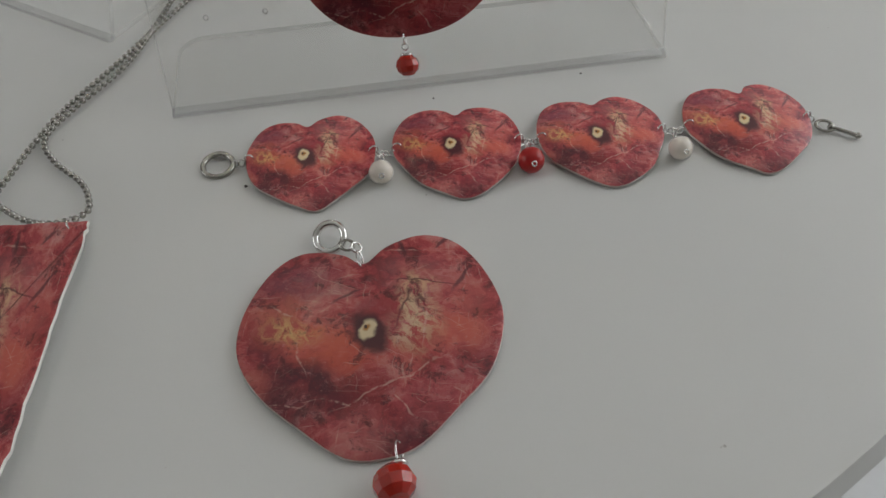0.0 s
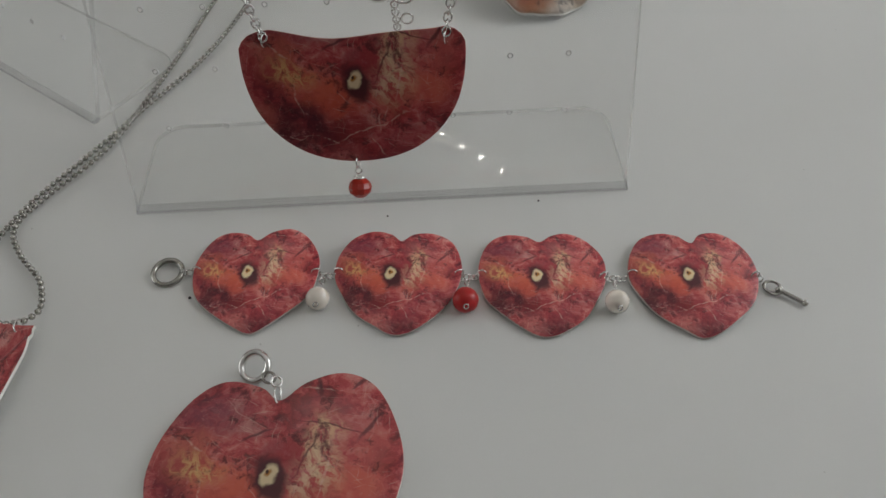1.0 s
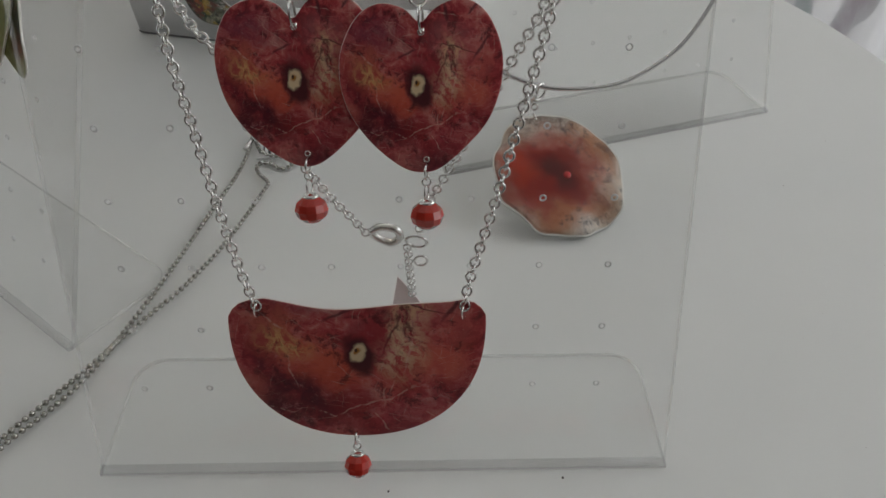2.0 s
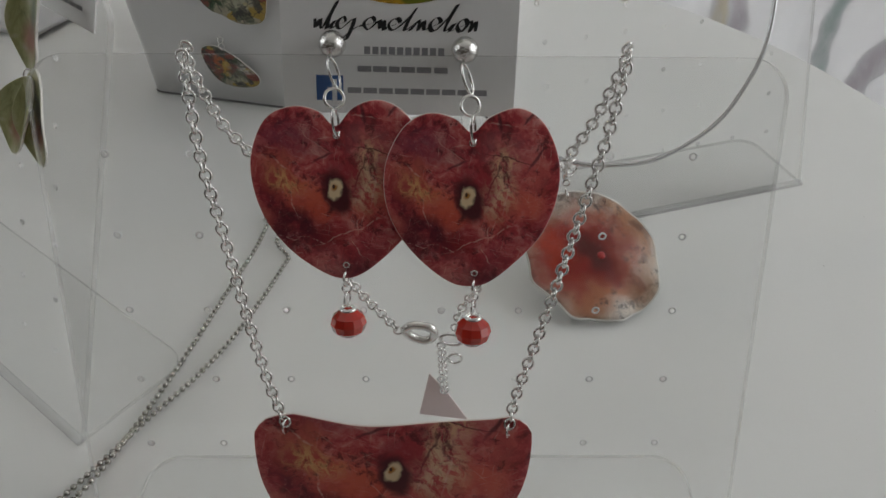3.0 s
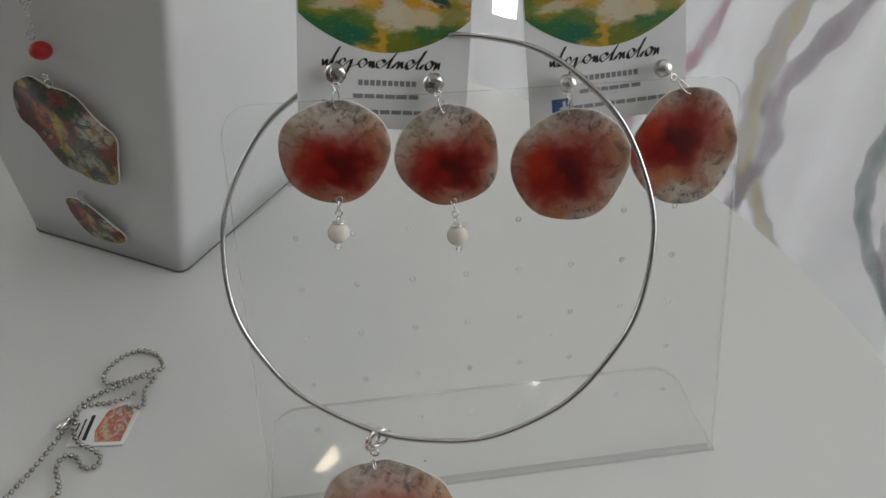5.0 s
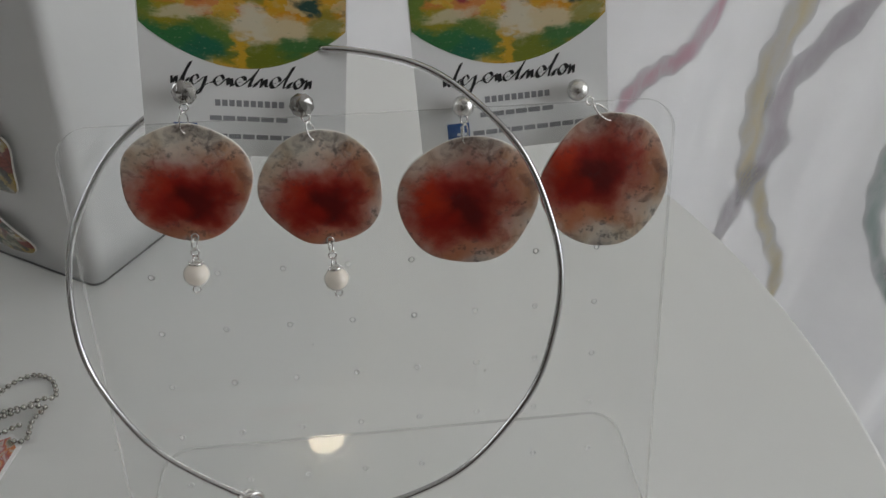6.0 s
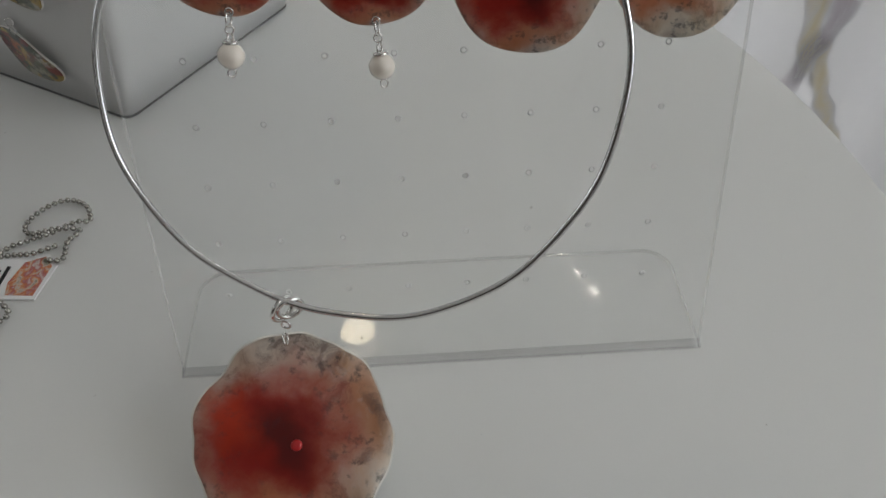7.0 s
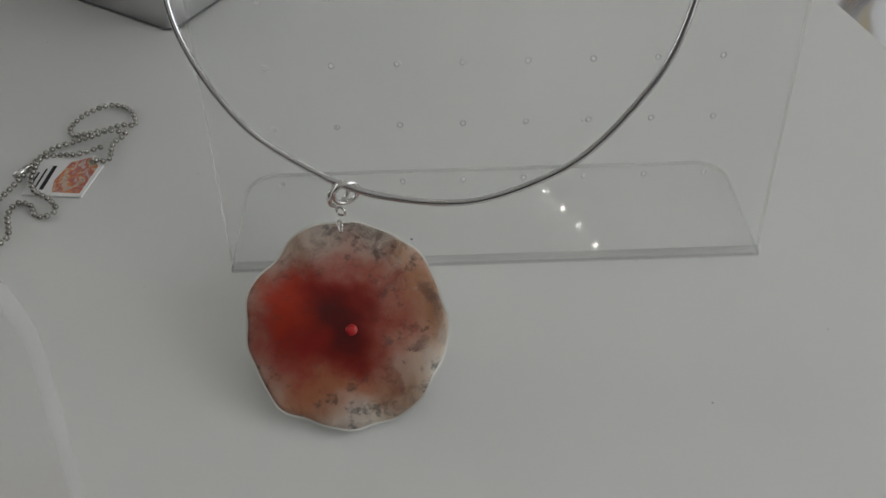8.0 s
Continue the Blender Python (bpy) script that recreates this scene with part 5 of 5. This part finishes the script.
# ---- round resin earrings ----
def round_earring(u, v, rx, ry, seed, material, stud, pearl, tilt, label, group):
    ob = thing("round_earring", M2 @ place(u, v, 0.0050, tilt), label, "earring", group)
    wave = lambda px, py: 0.0010 * (math.hypot(px, py) / rx) ** 3 * math.sin(5 * math.atan2(py, px) + seed)
    part("resin_disc", plate_mesh("resin_disc", disk_outline(rx, ry, seed, 0.040, 72, 0.002, 9), 0.0013, material, PALE_RIM, 0.0014, wave, 0.00065), ob)
    q = place(0, 0, 0, -tilt)
    s = q @ Vector((stud[0] - u, stud[1] - v, -0.0030))
    if pearl:
        part("crystal_stud", ball_mesh("crystal_stud", 0.0041, STRASS, 9, 6, 0.7, "tri"), ob, Matrix.Translation(s), "cut crystal stud")
    else:
        part("ball_stud", ball_mesh("ball_stud", 0.0037, HAMMERED, 18, 12), ob, Matrix.Translation(s))
    top = Vector((0.0012 if s.x > 0 else 0.0, ry - 0.0022, 0.001))
    mid = (Vector(s) + top) / 2
    d = (Vector(s) - top)
    turn = math.degrees(math.atan2(-d.x, d.y))
    part("jump_ring", ring_mesh("jump_ring", max(0.002, d.length * 0.28), 0.00038, SILVER, 18, 7, 0.45), ob, pose(*(top + d * 0.22), 0, 40, turn))
    part("jump_ring", RING_T, ob, pose(*(top + d * 0.62), 0, 15, turn))
    if pearl:
        low = place(pearl[0] - u, -ry + 0.0016, 0.001)
        part("eyelet", ring_mesh("eyelet", 0.0012, 0.0003, SILVER, 14, 5), ob, low)
        bead_drop(ob, low, PEARL_A, -ry + 0.0016 - (pearl[1] - v), True, True)
    return ob


round_earring(0.0430, 0.1606, 0.0214, 0.0199, 2, AMBER_LOW, (0.0459, 0.1895), (0.0449, 0.1290), -6, "cloudy resin earring with crystal stud and pearl drop", "pair of pearl drop earrings")
round_earring(0.0866, 0.1560, 0.0210, 0.0198, 5, AMBER_LOW, (0.0824, 0.1837), (0.0865, 0.1235), 4, "cloudy resin earring with crystal stud and pearl drop", "pair of pearl drop earrings")
round_earring(0.1364, 0.1484, 0.0243, 0.0234, 8, AMBER, (0.1353, 0.1806), None, 6, "round cloudy resin earring with silver ball stud", "pair of plain resin earrings")
round_earring(0.1846, 0.1524, 0.0226, 0.0246, 14, AMBER_LEFT, (0.1743, 0.1841), None, 0, "uneven cloudy resin earring with silver ball stud", "pair of plain resin earrings")


# ---- white display box with a marbled necklace ----
def display_box():
    ob = thing("display_box", place(0, 0, 0), "white flared display box with rounded edges", "display box")
    low = [(-0.1690, 0.6310), (-0.0515, 0.6140), (-0.0205, 0.7500), (-0.1380, 0.7670)]
    high = [(-0.1903, 0.6341), (-0.0057, 0.6074), (0.0270, 0.7550), (-0.1590, 0.7740)]
    top_z = 0.23

    def rounded(corners, r=0.007, n=6):
        out = []
        for i in range(4):
            a, b, c = Vector(corners[i - 1]), Vector(corners[i]), Vector(corners[(i + 1) % 4])
            p, q = b + (a - b).normalized() * r, b + (c - b).normalized() * r
            for k in range(n + 1):
                t = k / n
                out.append((1 - t) ** 2 * p + 2 * t * (1 - t) * b + t * t * q)
        return out
    vs, fs, rows = [], [], 8
    A, B = rounded(low), rounded(high)
    k = len(A)
    for j in range(rows + 1):
        for a, b in zip(A, B):
            p = a.lerp(b, j / rows)
            vs.append((p.x, p.y, 0.0004 + top_z * j / rows))
    for j in range(rows):
        for i in range(k):
            i2 = (i + 1) % k
            fs.append((j * k + i, j * k + i2, (j + 1) * k + i2, (j + 1) * k + i))
    fs += [tuple(range(k))[::-1], tuple(range(rows * k, (rows + 1) * k))]
    part("body", mesh_of("body", vs, fs, BOX_WHITE), ob)
    # A thin dark line all round the foot of the box.
    base_path = [Vector((p.x, p.y, 0.0012)) for p in A + A[:1]]
    part("base_line", tube_mesh("base_line", base_path, 0.0008, DARK_GREY, 6), ob, label="thin dark grey line along the base")
    return ob


display_box()


def marbled_necklace():
    m = stand_frame(-0.1690, 0.6310, -0.0515, 0.6140, 0.0) @ Matrix.Translation((0.0050, -0.0010, 0)) @ Matrix.Scale(1.04, 4)
    ob = thing("marbled_necklace", m @ place(0, 0, 0.0035), "necklace of two marbled plates and red bead on white box", "necklace")
    big = [(0.045, 0.1190), (0.052, 0.1205), (0.062, 0.1165), (0.0705, 0.1150), (0.080, 0.1110), (0.090, 0.1000), (0.0965, 0.0930), (0.0935, 0.0800), (0.0900, 0.0650), (0.0800, 0.0600), (0.0690, 0.0600), (0.060, 0.0650), (0.0520, 0.0680), (0.0430, 0.0770), (0.0380, 0.0870), (0.0310, 0.0930), (0.0290, 0.1030), (0.0330, 0.1130)]
    cx, cy = 0.062, 0.089
    pts = [tuple(v)[:2] for v in spline([(-cx + x, -cy + y, 0) for x, y in ((0.062 + (x - 0.062) * 0.93, y) for x, y in big)][::-1], 3, True)]
    wave = lambda x, y: 0.0012 * math.sin(160 * x) * math.cos(120 * y)
    part("marbled_plate", plate_mesh("marbled_plate", pts, 0.0014, MOSAIC, PALE_RIM, 0.002, wave), ob, place(cx, cy, 0.001))
    small = [(tuple(v)[0] * 0.84, tuple(v)[1]) for v in spline([(-0.022, 0.008, 0), (-0.018, -0.004, 0), (-0.008, -0.012, 0), (0.008, -0.0135, 0), (0.022, -0.010, 0), (0.023, -0.003, 0), (0.012, 0.006, 0), (-0.004, 0.012, 0), (-0.014, 0.0125, 0)], 4, True)]
    part("marbled_plate", plate_mesh("marbled_plate", small, 0.0014, MOSAIC, PALE_RIM, 0.0015, wave), ob, place(0.0580, 0.0300, 0.001, -4))
    part("jump_ring", RING_S, ob, pose(0.0560, 0.0485, 0.002, 0, 60, 0))
    part("jump_ring", RING_S, ob, pose(0.0560, 0.0440, 0.002, 0, 10, 0))
    part("jump_ring", RING_S, ob, pose(0.0625, 0.1185, 0.002, 0, 60, 10))
    part("jump_ring", RING_T, ob, pose(0.0620, 0.1225, 0.002, 0, 10, 0))
    part("bead", ball_mesh("bead", 0.0054, CORAL, 18, 12, 0.82), ob, pose(0.0670, 0.1375, 0.0035, 90, 0, 0), "oval red coral bead")
    part("jump_ring", RING_S, ob, pose(0.0620, 0.1440, 0.002, 0, 20, 0))
    up = Vector((0, 0, 1))
    fine = ring_mesh("fine_link", 0.0009, 0.00022, SILVER, 8, 5, 1.3)
    for path in (spline([(0.0640, 0.1490, 0.001), (0.0640, 0.1560, 0.001)], 6), spline([(0.0640, 0.1565, 0.001), (0.0540, 0.1750, 0.001), (0.0440, 0.2020, 0.001), (0.0380, 0.2240, 0.001)], 10), spline([(0.0640, 0.1565, 0.001), (0.0760, 0.1740, 0.001), (0.0880, 0.2020, 0.001), (0.0950, 0.2240, 0.001)], 10)):
        for i, (p, t) in enumerate(steps_along(path, 0.0017)):
            part("chain_link", fine, ob, link_pose(p, t, i % 2 == 0, up))


marbled_necklace()


# ---- olive leaf earrings ----
def leaf_earring(u, v, seed, label):
    ob = thing("leaf_earring", M3 @ place(u, v, 0.005), label, "earring", "pair of leaf earrings")
    leaf = [tuple(p)[:2] for p in spline([(0.0, 0.0165, 0), (-0.008, 0.006, 0), (-0.0085, -0.006, 0), (0.0, -0.0175, 0), (0.0085, -0.005, 0), (0.0075, 0.007, 0)], 8, True)]
    curl = lambda x, y: 0.0030 * (x / 0.008) ** 2
    for k, (dx, dy, turn) in enumerate(((0.0, 0.0, -4), (0.0050, -0.031, 8), (-0.004, -0.033, -22))):
        part("leaf", plate_mesh("leaf", leaf, 0.0011, OLIVE, PALE_RIM, 0.0, curl), ob, place(dx, dy, 0.001 * k, turn))
    part("crystal_stud", ball_mesh("crystal_stud", 0.0029, STRASS, 9, 6, 0.7, "tri"), ob, place(0.001, 0.0270, -0.003))
    part("jump_ring", RING_S, ob, pose(0.0005, 0.0215, 0.0, 0, 25, 0))
    part("jump_ring", RING_T, ob, pose(0.0002, 0.0180, 0.0008, 0, 70, 0))
    part("jump_ring", RING_S, ob, pose(0.0, -0.0180, 0.001, 0, 25, 0))
    return ob


leaf_earring(0.0705, 0.1655, 1, "olive green leaf earring with a crystal stud")
leaf_earring(0.0290, 0.1630, 2, "olive green leaf earring with a crystal stud")


# ---- dust on the table ----
def specks():
    me = ball_mesh("dust_speck", 0.0005, DUST, 6, 5, 0.6, True, 0.5, 1)
    for x, y, k in ((-0.020, 0.244, 1.3), (0.055, 0.288, 0.9), (0.120, 0.298, 1.0), (0.126, 0.519, 1.0), (0.084, 0.608, 0.8)):
        ob = new("dust_speck", me)
        ob.matrix_basis = place(x, y, 0.0003, 40 * k) @ Matrix.Scale(k, 4)
        tagged(ob, "tiny dark speck of dust on the white table", "dust", "specks on the table")


specks()
